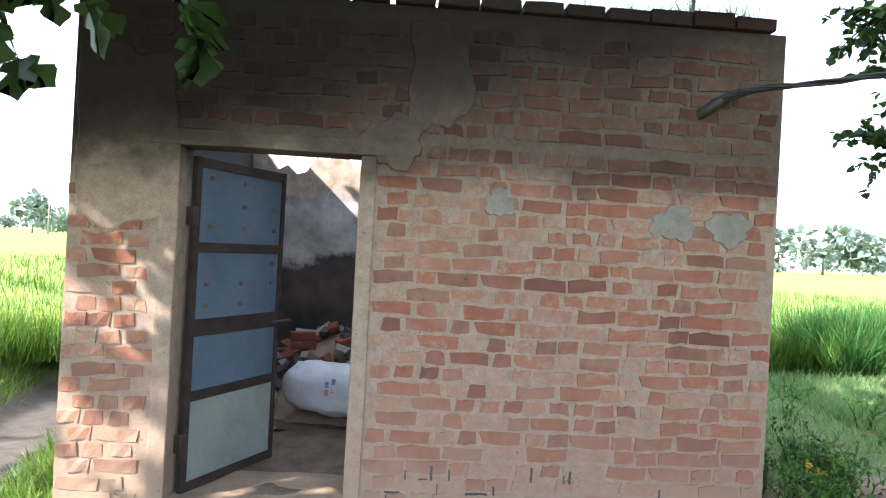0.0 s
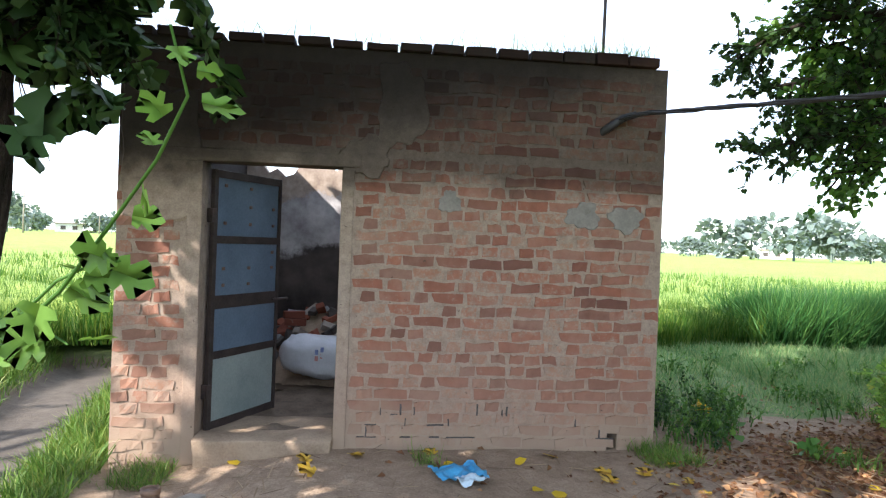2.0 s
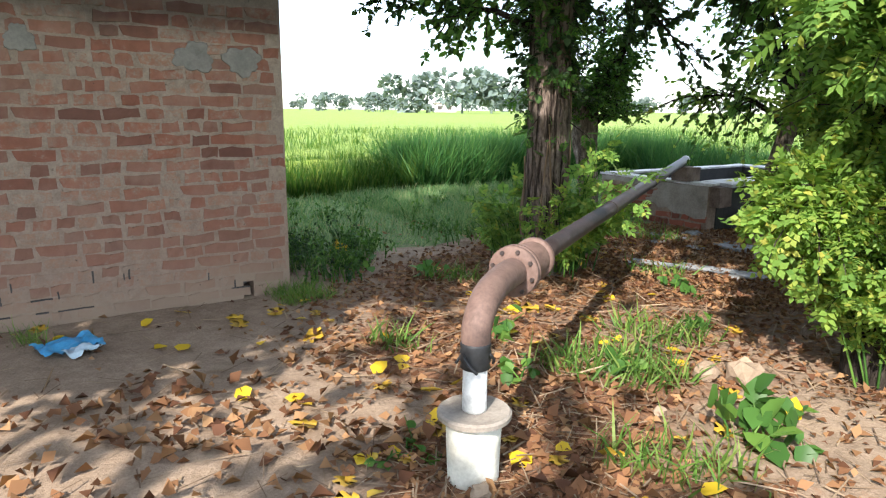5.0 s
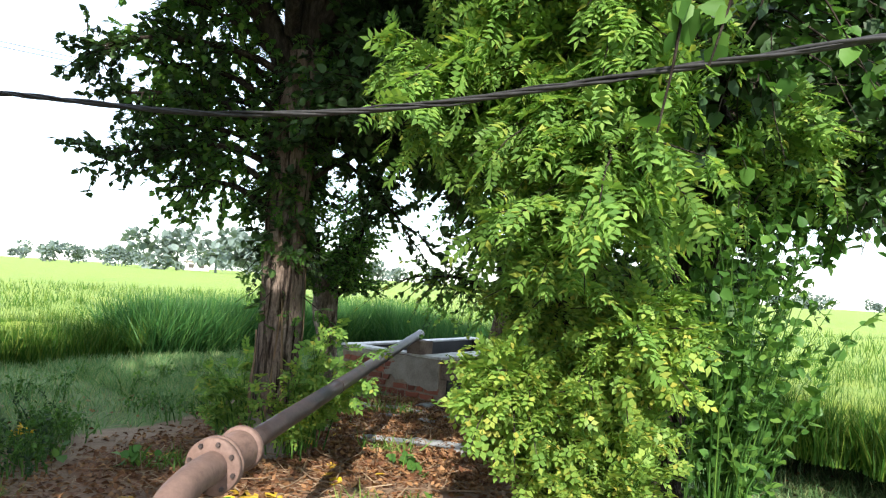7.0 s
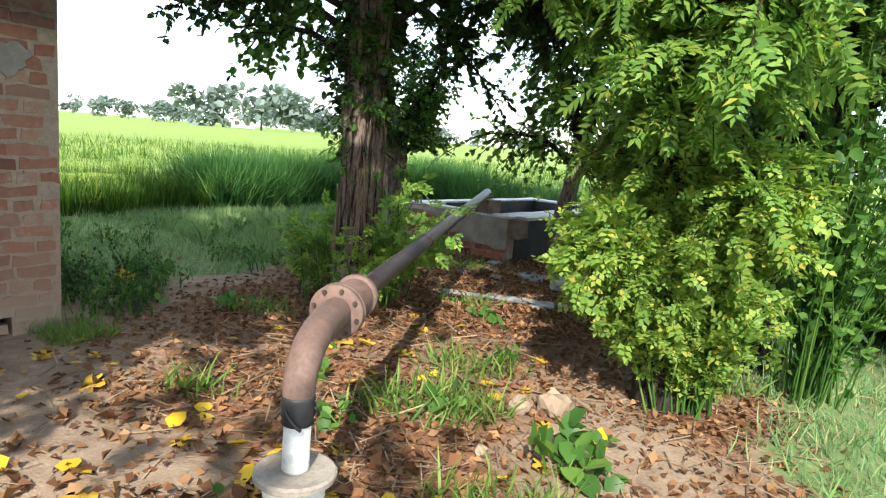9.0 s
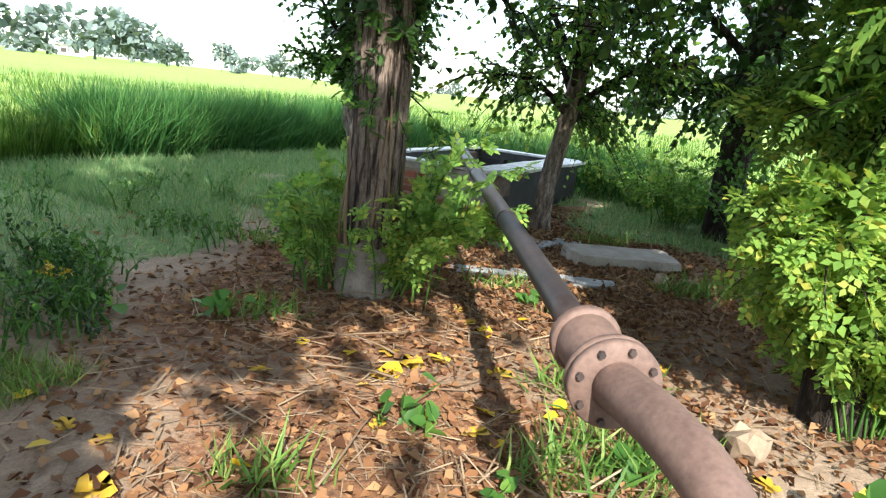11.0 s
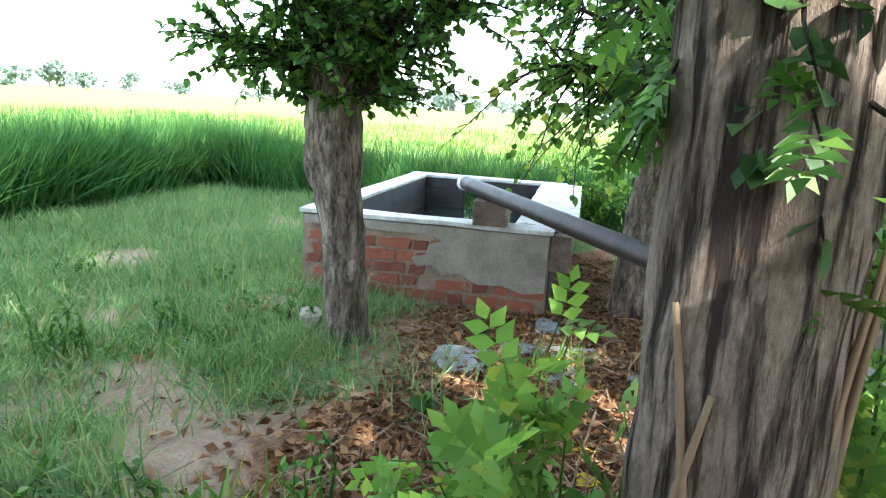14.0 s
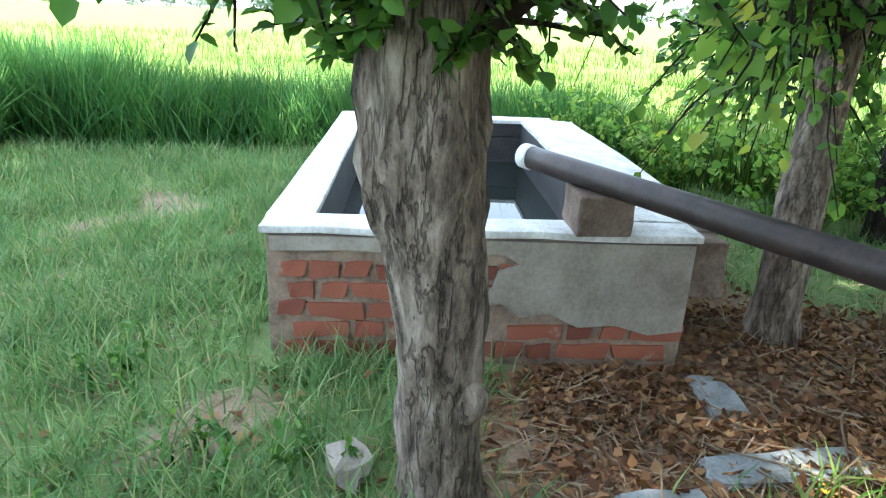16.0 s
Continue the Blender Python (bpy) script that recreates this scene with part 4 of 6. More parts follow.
a_limbs = [
    limb([(AX + 0.05, AY, 3.0), (AX - 0.25, AY + 0.25, 3.7), (AX - 0.75, AY + 0.6, 4.4), (AX - 0.9, AY + 0.8, 5.6), (AX - 1.4, AY + 0.9, 6.8)], 0.13, 0.04),
    limb([(AX + 0.08, AY, 3.2), (AX + 0.1, AY - 0.05, 4.2), (AX + 0.05, AY - 0.1, 5.2), (AX + 0.1, AY, 7.2)], 0.14, 0.05),
    limb([(AX + 0.1, AY, 3.6), (AX + 0.42, AY - 0.4, 4.4), (AX + 0.6, AY - 0.6, 5.6), (AX + 1.2, AY - 0.9, 7.2)], 0.12, 0.04),
    limb([(AX + 0.05, AY, 2.7), (AX + 0.6, AY + 0.3, 3.2), (AX + 1.3, AY + 0.5, 3.4), (AX + 2.1, AY + 0.6, 3.3)], 0.06, 0.015),
    limb([(AX, AY, 2.5), (AX - 0.4, AY + 0.4, 2.85), (AX - 0.7, AY + 0.65, 2.9), (AX - 1.05, AY + 0.95, 2.85)], 0.04, 0.01),
    limb([(AX, AY, 2.3), (AX - 0.35, AY + 0.35, 2.5), (AX - 0.7, AY + 0.65, 2.45), (AX - 1.15, AY + 0.95, 2.3)], 0.035, 0.01),
    limb([(AX + 0.02, AY, 3.1), (AX - 0.4, AY + 0.3, 3.3), (AX - 0.95, AY + 0.7, 3.3), (AX - 1.3, AY + 1.0, 3.1)], 0.04, 0.01),
    limb([(AX + 0.1, AY, 2.4), (AX + 0.5, AY - 0.1, 2.5), (AX + 0.95, AY - 0.1, 2.3), (AX + 1.3, AY - 0.2, 2.0)], 0.03, 0.008),
    limb([(AX + 0.1, AY, 3.1), (AX + 0.6, AY - 0.5, 3.6), (AX + 1.2, AY - 0.9, 4.0), (AX + 1.9, AY - 1.3, 4.1)], 0.06, 0.012),
    limb([(AX + 0.1, AY, 2.9), (AX + 0.5, AY + 0.1, 3.4), (AX + 1.1, AY + 0.2, 3.8), (AX + 1.7, AY + 0.4, 4.2)], 0.06, 0.012),
    limb([(AX + 0.05, AY, 2.2), (AX + 0.45, AY - 0.45, 2.6), (AX + 0.8, AY - 0.85, 2.55), (AX + 1.1, AY - 1.1, 2.35)], 0.035, 0.008),
    limb([(AX, AY, 2.6), (AX - 0.1, AY + 0.5, 2.95), (AX - 0.3, AY + 1.0, 3.0), (AX - 0.5, AY + 1.4, 2.8)], 0.035, 0.008),
]
tw_high = twigs_from(a_limbs[:3] + a_limbs[8:10], 900, 1.25, 0.25, 0.5, 0.3, keep=lambda p: p[2] > 3.0 and (p[2] > 3.6 or p[0] > AX - 0.5))
tw_low = twigs_from(a_limbs[3:8] + a_limbs[10:], 360, 0.36, 0.08, 0.5, 0.3)
trunk_as_limb = [(a_trunk[0], None)]
tw_trunk = twigs_from(trunk_as_limb, 200, 0.36, 0.4, 0.0, 0.52)
tw_trunk_dark = twigs_from(trunk_as_limb, 420, 0.36, 0.3, 0.0, 0.58)
pipe_side = [
    limb([(AX, AY, 2.5), (AX + 0.05, AY - 0.45, 2.85), (AX - 0.1, AY - 0.9, 2.95), (AX - 0.3, AY - 1.25, 2.85)], 0.04, 0.01),
    limb([(AX + 0.05, AY, 2.8), (AX + 0.3, AY - 0.5, 3.1), (AX + 0.35, AY - 0.95, 3.2), (AX + 0.2, AY - 1.4, 3.05)], 0.04, 0.01),
]
a_limbs += pipe_side
dark_mass = [limb([(AX + 0.05, AY, 2.4 + 0.16 * k), (AX + 0.3 + 0.04 * k, AY - 0.3 - 0.03 * k, 2.7 + 0.2 * k), (AX + 0.65 + 0.06 * k, AY - 0.75 - 0.05 * (k % 3), 2.85 + 0.26 * k), (AX + 0.9, AY - 1.15 - 0.1 * (k % 2), 2.75 + 0.3 * k)], 0.045, 0.01) for k in range(7)]
# Limbs added above the view to shade the ground by the tank.
shading_limbs = [limb([(AX - 0.1, AY, 3.5 + 0.2 * k), (AX - 0.7, AY - 0.7 + 0.25 * k, 4.3 + 0.15 * k), (AX - 1.5 + 0.1 * k, AY - 1.6 + 0.4 * k, 4.75 + 0.15 * k), (AX - 2.3 + 0.3 * k, AY - 2.5 + 0.5 * k, 4.9 + 0.15 * k)], 0.07, 0.012) for k in range(5)]
field_side = [limb([(AX, AY, 1.9 + 0.2 * k), (AX - 0.25, AY + 0.3 + 0.05 * (k % 2), 2.15 + 0.22 * k), (AX - 0.42 - 0.03 * k, AY + 0.5 + 0.07 * (k % 3), 2.2 + 0.24 * k), (AX - 0.6 - 0.05 * k, AY + 0.7 + 0.08 * (k % 3), 2.1 + 0.26 * k)], 0.035, 0.008) for k in range(8)]
a_limbs += dark_mass + shading_limbs + field_side
tw_left = twigs_from(field_side, 300, 0.42, 0.1, 0.5, 0.15, keep=lambda p: p[2] > 1.75)
tw_mass = twigs_from(dark_mass, 620, 0.55, 0.25, 0.4, 0.15, keep=lambda p: p[2] > 2.15)
tw_shading = twigs_from(shading_limbs, 330, 0.9, 0.15, 0.4, 0.3, keep=lambda p: p[2] > 4.0)
tw_side = twigs_from(pipe_side, 190, 0.55, 0.2, 0.4, 0.2, keep=lambda p: p[2] > 2.3)
make_tree("large_tree", "big tree with forked trunk beside the pipe, limbs darkened for shade", (AX, AY, 0), a_trunk, a_limbs, [
    (tw_mass, leaves_on(tw_mass, 24, roundish(), 0.085, 0.1), LEAF_DARK_SHADED, "crown", "dark rounded leaves"),
    (tw_shading, leaves_on(tw_shading, 26, pinnate(5, 0.34, 0.36), 0.22, 0.1, 0.8, 0.4), LEAF_DARK_SHADED, "crown", "dark green feathery leaves"),
    (tw_side, leaves_on(tw_side, 20, roundish(), 0.075, 0.1), LEAF_DARK_SHADED, "crown", "dark rounded leaves"),
    (tw_high, leaves_on(tw_high, 30, pinnate(5, 0.34, 0.36), 0.20, 0.1, 0.8, 0.4), LEAF_DARK_SHADED, "crown", "dark green feathery leaves"),
    (tw_low, leaves_on(tw_low, 20, roundish(), 0.06, 0.1), LEAF_DARK_SHADED, "low_foliage", "small dark rounded leaves"),
    (tw_trunk_dark, leaves_on(tw_trunk_dark, 14, roundish(), 0.065, 0.1), LEAF_DARK_SHADED, "creeper", "dark creeper on the upper trunk"),
    (tw_left, leaves_on(tw_left, 20, roundish(), 0.065, 0.1), LEAF_BROAD, "crown", "dark rounded leaves"),
    (tw_trunk, leaves_on(tw_trunk, 9, pinnate(4, 0.5, 0.46), 0.11, 0.1), LEAF_BROAD, "creeper", "green feathery shoots on the trunk"),
], 0.07, FISSURED)
big_tree = bpy.data.objects["large_tree"]
# smooth grey mud plastered round the foot, and old vine stems on the bark
part("mud_collar", lathe_ring([(0.22, -0.05), (0.208, 0.1), (0.199, 0.24), (0.193, 0.31), (0.176, 0.34)], (AX + 0.01, AY)), MUD_COLLAR, big_tree, "smooth grey mud collar at the foot", True)
for k in range(6):
    a0, turn_by = 2.2 + 0.75 * k, (0.5, -0.7, 0.35, -0.4, 0.8, -0.25)[k]
    stem_path = [(AX + (0.19 + 0.012 * math.sin(5 * u + k)) * math.cos(a0 + turn_by * u), AY + (0.19 + 0.012 * math.sin(5 * u + k)) * math.sin(a0 + turn_by * u), 0.3 + (0.55 + 0.14 * k) * u) for u in np.linspace(0, 1, 12)]
    tube_ob("vine_stem", stem_path, np.linspace(0.013, 0.006, 12), STRAW, big_tree, "pale dry vine stem", 6)


def stubs(name, label, foot, count, height, reach, per, template, size, mat, lean=(0, 0), droop=0.5, start=0.0, group=""):
    """A shrub: arching shoots from the foot, with leaves."""
    tree = thing(name, label, "shrub", group, at=foot)
    tw = []
    for k in range(count):
        a = rng.uniform(0, 2 * np.pi)
        h, q = height * rng.uniform(0.45, 1.05), reach * rng.uniform(0.3, 1.05)
        u = np.linspace(0, 1, 5)[:, None]
        d = np.array([math.cos(a) * q + lean[0], math.sin(a) * q + lean[1], 0])
        base = np.array(foot) + np.array([rng.normal(0, 0.08), rng.normal(0, 0.08), start])
        tw.append(base + d * u**1.3 + np.array([0, 0, 1.0]) * h * (u * (1 + droop) - droop * u**2) + rng.normal(0, 0.03, (5, 3)) * u)
    v, f = join_tubes([(t, np.linspace(0.007, 0.0015, 5)) for t in tw], 5)
    tagged(from_arrays("stem_growth", v, f, LEAF_BROAD, tree), kind="stuff")
    tagged(from_arrays("foliage", *leaves_on(tw, per, template, size, 0.15, 0.9, 0.3), mat, tree), kind="stuff")
    return tree


stubs("tree_suckers", "bright leafy shoots round the big tree's foot", (AX + 0.1, AY - 0.24, 0.05), 24, 1.0, 0.6, 15, pinnate(3, 0.62, 0.5), 0.125, LEAF_BRIGHT, (0.05, -0.36), 0.9)
stubs("tree_suckers", "yellow-green vine shoots at the big tree's foot", (AX - 0.1, AY - 0.3, 0.05), 18, 0.75, 0.4, 16, pinnate(2, 0.7, 0.55), 0.09, LEAF_LIME, (-0.05, -0.2), 0.8)
stubs("tree_suckers", "green leafy shoots on the grass side of the tree", (AX - 0.2, AY + 0.25, 0.0), 14, 0.85, 0.34, 13, pinnate(3, 0.62, 0.5), 0.105, LEAF_BRIGHT, (-0.06, 0.06), 0.7)
stubs("tree_suckers", "green leafy shoots on the tank side of the tree", (AX + 0.02, AY + 0.32, 0.0), 11, 0.86, 0.26, 12, pinnate(3, 0.62, 0.5), 0.12, LEAF_BRIGHT, (-0.02, 0.16), 0.7)

# the leafy column beside the pipe
BX, BY = 1.95, -3.2
b_trunk = (curve_points([(BX + 0.15, BY, -0.05), (BX + 0.1, BY + 0.02, 1.0), (BX, BY, 2.0), (BX + 0.2, BY - 0.1, 3.2)], 20), np.linspace(0.16, 0.1, 20))
b_limbs = [limb([(BX, BY, 0.3 + 0.28 * k), (BX + 0.2 * math.cos(k * 2.4), BY + 0.2 * math.sin(k * 2.4), 0.65 + 0.28 * k), (BX + 0.38 * math.cos(k * 2.4), BY + 0.38 * math.sin(k * 2.4), 0.72 + 0.28 * k)], 0.025, 0.006, 8) for k in range(12)]
b_limbs += [limb([(BX, BY, 1.8), (BX - 0.35, BY + 0.45, 2.5), (BX - 0.5, BY + 0.5, 2.7), (BX - 0.6, BY + 0.6, 2.6)], 0.03, 0.006, 8), limb([(BX, BY, 2.2), (BX - 0.3, BY + 0.2, 3.0), (BX - 0.4, BY + 0.5, 3.5), (BX - 0.5, BY + 0.7, 3.8)], 0.03, 0.006, 8), limb([(BX, BY, 1.6), (BX + 0.5, BY - 0.5, 2.3), (BX + 0.9, BY - 0.9, 2.6), (BX + 1.2, BY - 1.3, 2.5)], 0.03, 0.006, 8)]
b_limbs += [limb([(BX, BY, 1.7 + 0.27 * k), (BX - 0.3 + 0.1 * (k % 3), BY - 0.2 + 0.14 * (k % 3), 2.1 + 0.27 * k), (BX - 0.6 + 0.16 * (k % 3), BY - 0.5 + 0.35 * (k % 3), 2.15 + 0.27 * k)], 0.025, 0.006, 8) for k in range(8)]
tw_b = twigs_from(b_limbs, 900, 0.46, 0.4, 0.6, 0.15, keep=lambda p: p[2] > 1.15)
tw_b_low = twigs_from(b_limbs[:5], 520, 0.36, 0.35, 0.5, 0.1, keep=lambda p: p[2] < 1.5)
make_tree("leafy_tree", "tree wrapped in bright yellow-green feathery foliage to the ground", (BX, BY, 0), b_trunk, b_limbs, [
    (tw_b, leaves_on(tw_b, 15, pinnate(5, 0.4, 0.36), 0.19, 0.1, 0.7, 0.45), LEAF_BRIGHT, "foliage", "bright green feathery leaves"),
    (tw_b_low, leaves_on(tw_b_low, 26, pinnate(2, 0.72, 0.55), 0.085, 0.1, 0.8, 0.3), LEAF_LIME, "low_foliage", "small yellow-green leaflets"),
])
low = stubs("leafy_shrub", "low pale green shrub at the leafy tree's foot", (BX + 0.14, BY - 0.1, 0.0), 150, 1.05, 0.55, 26, pinnate(2, 0.72, 0.55), 0.08, LEAF_LIME, (0.0, 0.0))
stubs("vine_thicket", "tangle of pale broad-leaved vines beside the leafy tree", (3.0, -3.8, -0.1), 90, 2.3, 0.75, 24, roundish(0.85), 0.075, LEAF_BROAD, (-0.1, -0.05), 0.4)

# trees behind it, a dark mass
for name, lab, fx, fy, h, lean, n, mat in (
    ("shade_tree", "dark vine-hung tree beyond the slabs", 6.8, -2.2, 3.2, (0.1, -0.1), 420, LEAF_DARK_SHADED),
    ("shade_tree", "dark broad-leaved tree behind the leafy column", 3.3, -3.3, 3.4, (0.2, -0.5), 900, LEAF_DARK_SHADED),
):
    tr = (curve_points([(fx, fy, -0.3), (fx + 0.03, fy, 0.8), (fx + lean[0] * 0.4, fy + lean[1] * 0.4, 1.8), (fx + lean[0], fy + lean[1], h)], 20), np.linspace(0.2, 0.14, 20))
    lb = [limb([(fx + lean[0], fy + lean[1], h * 0.55 + 0.1 * k), (fx + 0.7 * math.cos(k * 1.9), fy + 0.7 * math.sin(k * 1.9), h * 0.72 + 0.22 * k), (fx + 1.6 * math.cos(k * 1.9), fy + 1.6 * math.sin(k * 1.9), h * 0.75 + 0.33 * k)], 0.06, 0.01, 8) for k in range(9)]
    tw = twigs_from(lb, n, 0.8, 0.5, 0.5, 0.2)
    if fx < 4:
        more = [limb([(fx + 0.1, fy - 0.2, 2.0), (fx + 0.2 + 0.1 * k, fy - 1.0, 2.35 + 0.4 * k), (fx + 0.2 * k, fy - 2.2, 2.5 + 0.6 * k)], 0.05, 0.01, 8) for k in range(4)]
        lb += more
        tw += twigs_from(more, 620, 0.8, 0.35, 0.4, 0.1, keep=lambda p: p[2] > 1.75)
    else:
        more = [limb([(fx, fy, 1.35 + 0.05 * k), (fx + 0.6 * math.cos(k * 1.05), fy + 0.6 * math.sin(k * 1.05), 1.75), (fx + 1.35 * math.cos(k * 1.05), fy + 1.35 * math.sin(k * 1.05), 1.6 + 0.06 * k)], 0.04, 0.01, 8) for k in range(6)]
        lb += more
        tw += twigs_from(more, 170, 0.6, 0.5, 0.4, 0.1, keep=lambda p: p[2] > 0.9)
    vine = twigs_from([(tr[0], None)], 220, 0.32, 0.6, 0.0, 0.2)
    make_tree(name, lab, (fx, fy, 0), tr, lb, [
        (tw[::3] + tw[1::3], leaves_on(tw[::3] + tw[1::3], 22, roundish(), 0.085, 0.1), mat, "crown", "dark rounded leaves"),
        (tw[2::3], leaves_on(tw[2::3], 17, roundish(), 0.1, 0.1), LEAF_BROAD, "crown", "fresh broad leaves"),
        (vine, leaves_on(vine, 14, roundish(), 0.06, 0.1), LEAF_BROAD, "creeper", "vine leaves"),
    ])

# broad-leaved shoot that hangs in front of the dark mass
tw_s = [curve_points([(0.95, -4.15, 3.4), (0.93, -4.1, 2.9), (0.9, -4.05, 2.45), (0.88, -3.98, 2.1)], 5) + np.array([0.14 * k, -0.22 * k, 0.22 * k]) + np.outer(np.linspace(0, 1, 5), [0.1 - 0.12 * k, 0.05 * k, 0]) for k in range(3)]
shoot = thing("hanging_branch", "hanging branch with large fresh green leaves", "branch", at=(0.95, -4.15, 3.4))
for t in tw_s:
    from_arrays("stem", *tube_arrays(t, np.linspace(0.012, 0.004, 5), 5), BARK_SHADED, shoot)
    tagged(from_arrays("foliage", *leaves_on([t], 15, roundish(0.75), 0.12, 0.25, 0.9, 0.2), LEAF_BROAD, shoot), kind="stuff")

# undergrowth beyond the slabs and along the field's edge
# Bushes in the bright leaf have sunlight painted into their colour.
for k, (x, y, h, q, n, mat) in enumerate(((5.9, -2.6, 1.0, 0.8, 40, LEAF_BROAD), (7.0, -1.6, 0.9, 0.8, 36, LEAF_BRIGHT), (7.9, -1.0, 0.9, 0.7, 30, LEAF_BRIGHT), (8.6, -0.3, 0.8, 0.6, 26, LEAF_BRIGHT), (6.3, -2.9, 1.2, 0.7, 30, LEAF_BRIGHT))):
    stubs("undergrowth_bush", "green leafy bush in the rough by the field", (x, y, float(ground_z(np.array(x), np.array(y)))), n, h, q, 34, roundish(0.8), 0.06, mat, group="undergrowth")

# the pollarded tree in front of the tank
CX, CY = 4.17, 1.06
c_trunk = (curve_points([(CX + 0.03, CY - 0.02, -0.06), (CX + 0.02, CY, 0.25), (CX - 0.03, CY + 0.01, 0.65), (CX - 0.06, CY + 0.06, 1.02), (CX - 0.05, CY + 0.08, 1.5)], 26), np.interp(np.linspace(0, 1, 26), [0, 0.1, 0.35, 0.62, 0.75, 1], [0.15, 0.122, 0.112, 0.122, 0.15, 0.14]))
c_limbs = [limb([(CX - 0.05, CY + 0.08, 1.12 + 0.04 * k), (CX + 0.28 * math.cos(a), CY + 0.28 * math.sin(a), 1.36 + 0.08 * k), (CX + 0.6 * math.cos(a), CY + 0.6 * math.sin(a), 1.36 + 0.2 * k)], 0.045, 0.01, 8) for k, a in enumerate(np.arange(9) * 2.2)]
tw_c = twigs_from(c_limbs, 620, 0.4, 0.25, 0.4, 0.05, keep=lambda p: p[2] > 1.2 and (p[2] > 1.75 or p[0] > CX - 0.62))
make_tree("pollard_tree", "grey rough-barked tree with knots, cut back, in front of the tank", (CX, CY, 0), c_trunk, c_limbs, [
    (tw_c, leaves_on(tw_c, 26, roundish(), 0.042, 0.1), LEAF_BROAD, "crown", "rounded green leaves"),
], 0.13, PALE_BARK)

pollard = bpy.data.objects["pollard_tree"]
for dy, z, s in ((0.03, 0.86, 0.075), (-0.06, 0.74, 0.05), (0.07, 0.98, 0.06), (-0.09, 0.42, 0.05), (0.0, 1.05, 0.07)):
    bm = bmesh.new()
    bmesh.ops.create_icosphere(bm, subdivisions=3, radius=s, matrix=Matrix.Translation((CX - 0.115 + 0.3 * abs(dy), CY + 0.03 + dy, z)) @ Matrix.Diagonal((0.5, 1.0, 1.25, 1)))
    roughen(bm, s * 0.35, 14)
    part("knot", bm, PALE_BARK, pollard, "", True)

# the slim tree by the tank's side
DX, DY = 5.31, -0.52
d_trunk = (curve_points([(DX, DY, -0.06), (DX + 0.02, DY - 0.02, 0.5), (DX + 0.12, DY - 0.1, 1.2), (DX + 0.2, DY - 0.2, 2.2)], 20), np.interp(np.linspace(0, 1, 20), [0, 0.15, 1], [0.14, 0.1, 0.085]))
d_limbs = [limb([(DX + 0.12, DY - 0.12, 1.1 + 0.1 * k), (DX + 0.15 + 0.5 * math.cos(a), DY - 0.15 + 0.5 * math.sin(a), 1.35 + 0.18 * k), (DX + 0.15 + 1.1 * math.cos(a), DY - 0.15 + 1.1 * math.sin(a), 1.25 + 0.3 * k)], 0.04, 0.008, 8) for k, a in enumerate(np.arange(9) * 2.4)]
tw_d = twigs_from(d_limbs, 560, 0.6, 0.5, 0.5, 0.1)
# Every second twig gets brighter leaves, painting the light behind the crown.
make_tree("slim_tree", "slim dark tree leaning beside the tank", (DX, DY, 0), d_trunk, d_limbs, [
    (tw_d[::2], leaves_on(tw_d[::2], 18, roundish(), 0.06, 0.1), LEAF_BROAD, "crown", "rounded green leaves"),
    (tw_d[1::2], leaves_on(tw_d[1::2], 18, roundish(), 0.06, 0.1), LEAF_BRIGHT, "crown", "fresh light green leaves"),
], 0.08, PALE_BARK)

# the lobed-leaf tree at the hut's near corner, and unseen crowns added to shade the clearing
EX, EY = -3.72, -1.95
e_trunk = (curve_points([(EX, EY, -0.2), (EX - 0.02, EY, 0.7), (EX + 0.05, EY + 0.02, 1.6), (EX + 0.12, EY - 0.1, 2.6)], 22), np.interp(np.linspace(0, 1, 22), [0, 0.15, 1], [0.17, 0.14, 0.13]))


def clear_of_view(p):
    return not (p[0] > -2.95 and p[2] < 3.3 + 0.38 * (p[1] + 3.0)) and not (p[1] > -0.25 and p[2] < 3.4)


e_limbs = [limb([(EX + 0.1, EY - 0.1, 2.3), (EX + 0.6 * math.cos(a), EY + 0.6 * math.sin(a), 3.1), (EX + 1.6 * math.cos(a), EY + 1.6 * math.sin(a), 3.9 + 0.35 * k), (EX + 2.5 * math.cos(a), EY + 2.5 * math.sin(a), 4.5 + 0.5 * k)], 0.08, 0.015, 10) for k, a in enumerate(np.arange(7) * 0.95 + 2.1)]
e_side = [limb([(EX + 0.05, EY, 1.9), (EX + 0.3, EY - 0.15, 2.25), (EX + 0.62, EY - 0.2, 2.35)], 0.03, 0.008, 8), limb([(EX, EY, 2.1), (EX + 0.1, EY + 0.35, 2.35), (EX + 0.35, EY + 0.6, 2.45)], 0.03, 0.008, 8), limb([(EX, EY, 1.8), (EX - 0.35, EY + 0.1, 2.1), (EX - 0.7, EY + 0.3, 2.2)], 0.03, 0.008, 8), limb([(EX, EY, 2.3), (EX + 0.35, EY - 0.35, 2.6), (EX + 0.75, EY - 0.6, 2.75)], 0.03, 0.008, 8), limb([(EX, EY, 2.2), (EX + 0.4, EY + 0.05, 2.5), (EX + 0.75, EY + 0.1, 2.55)], 0.03, 0.008, 8), limb([(EX, EY, 2.0), (EX - 0.2, EY - 0.3, 2.3), (EX - 0.1, EY - 0.6, 2.35)], 0.03, 0.008, 8)]
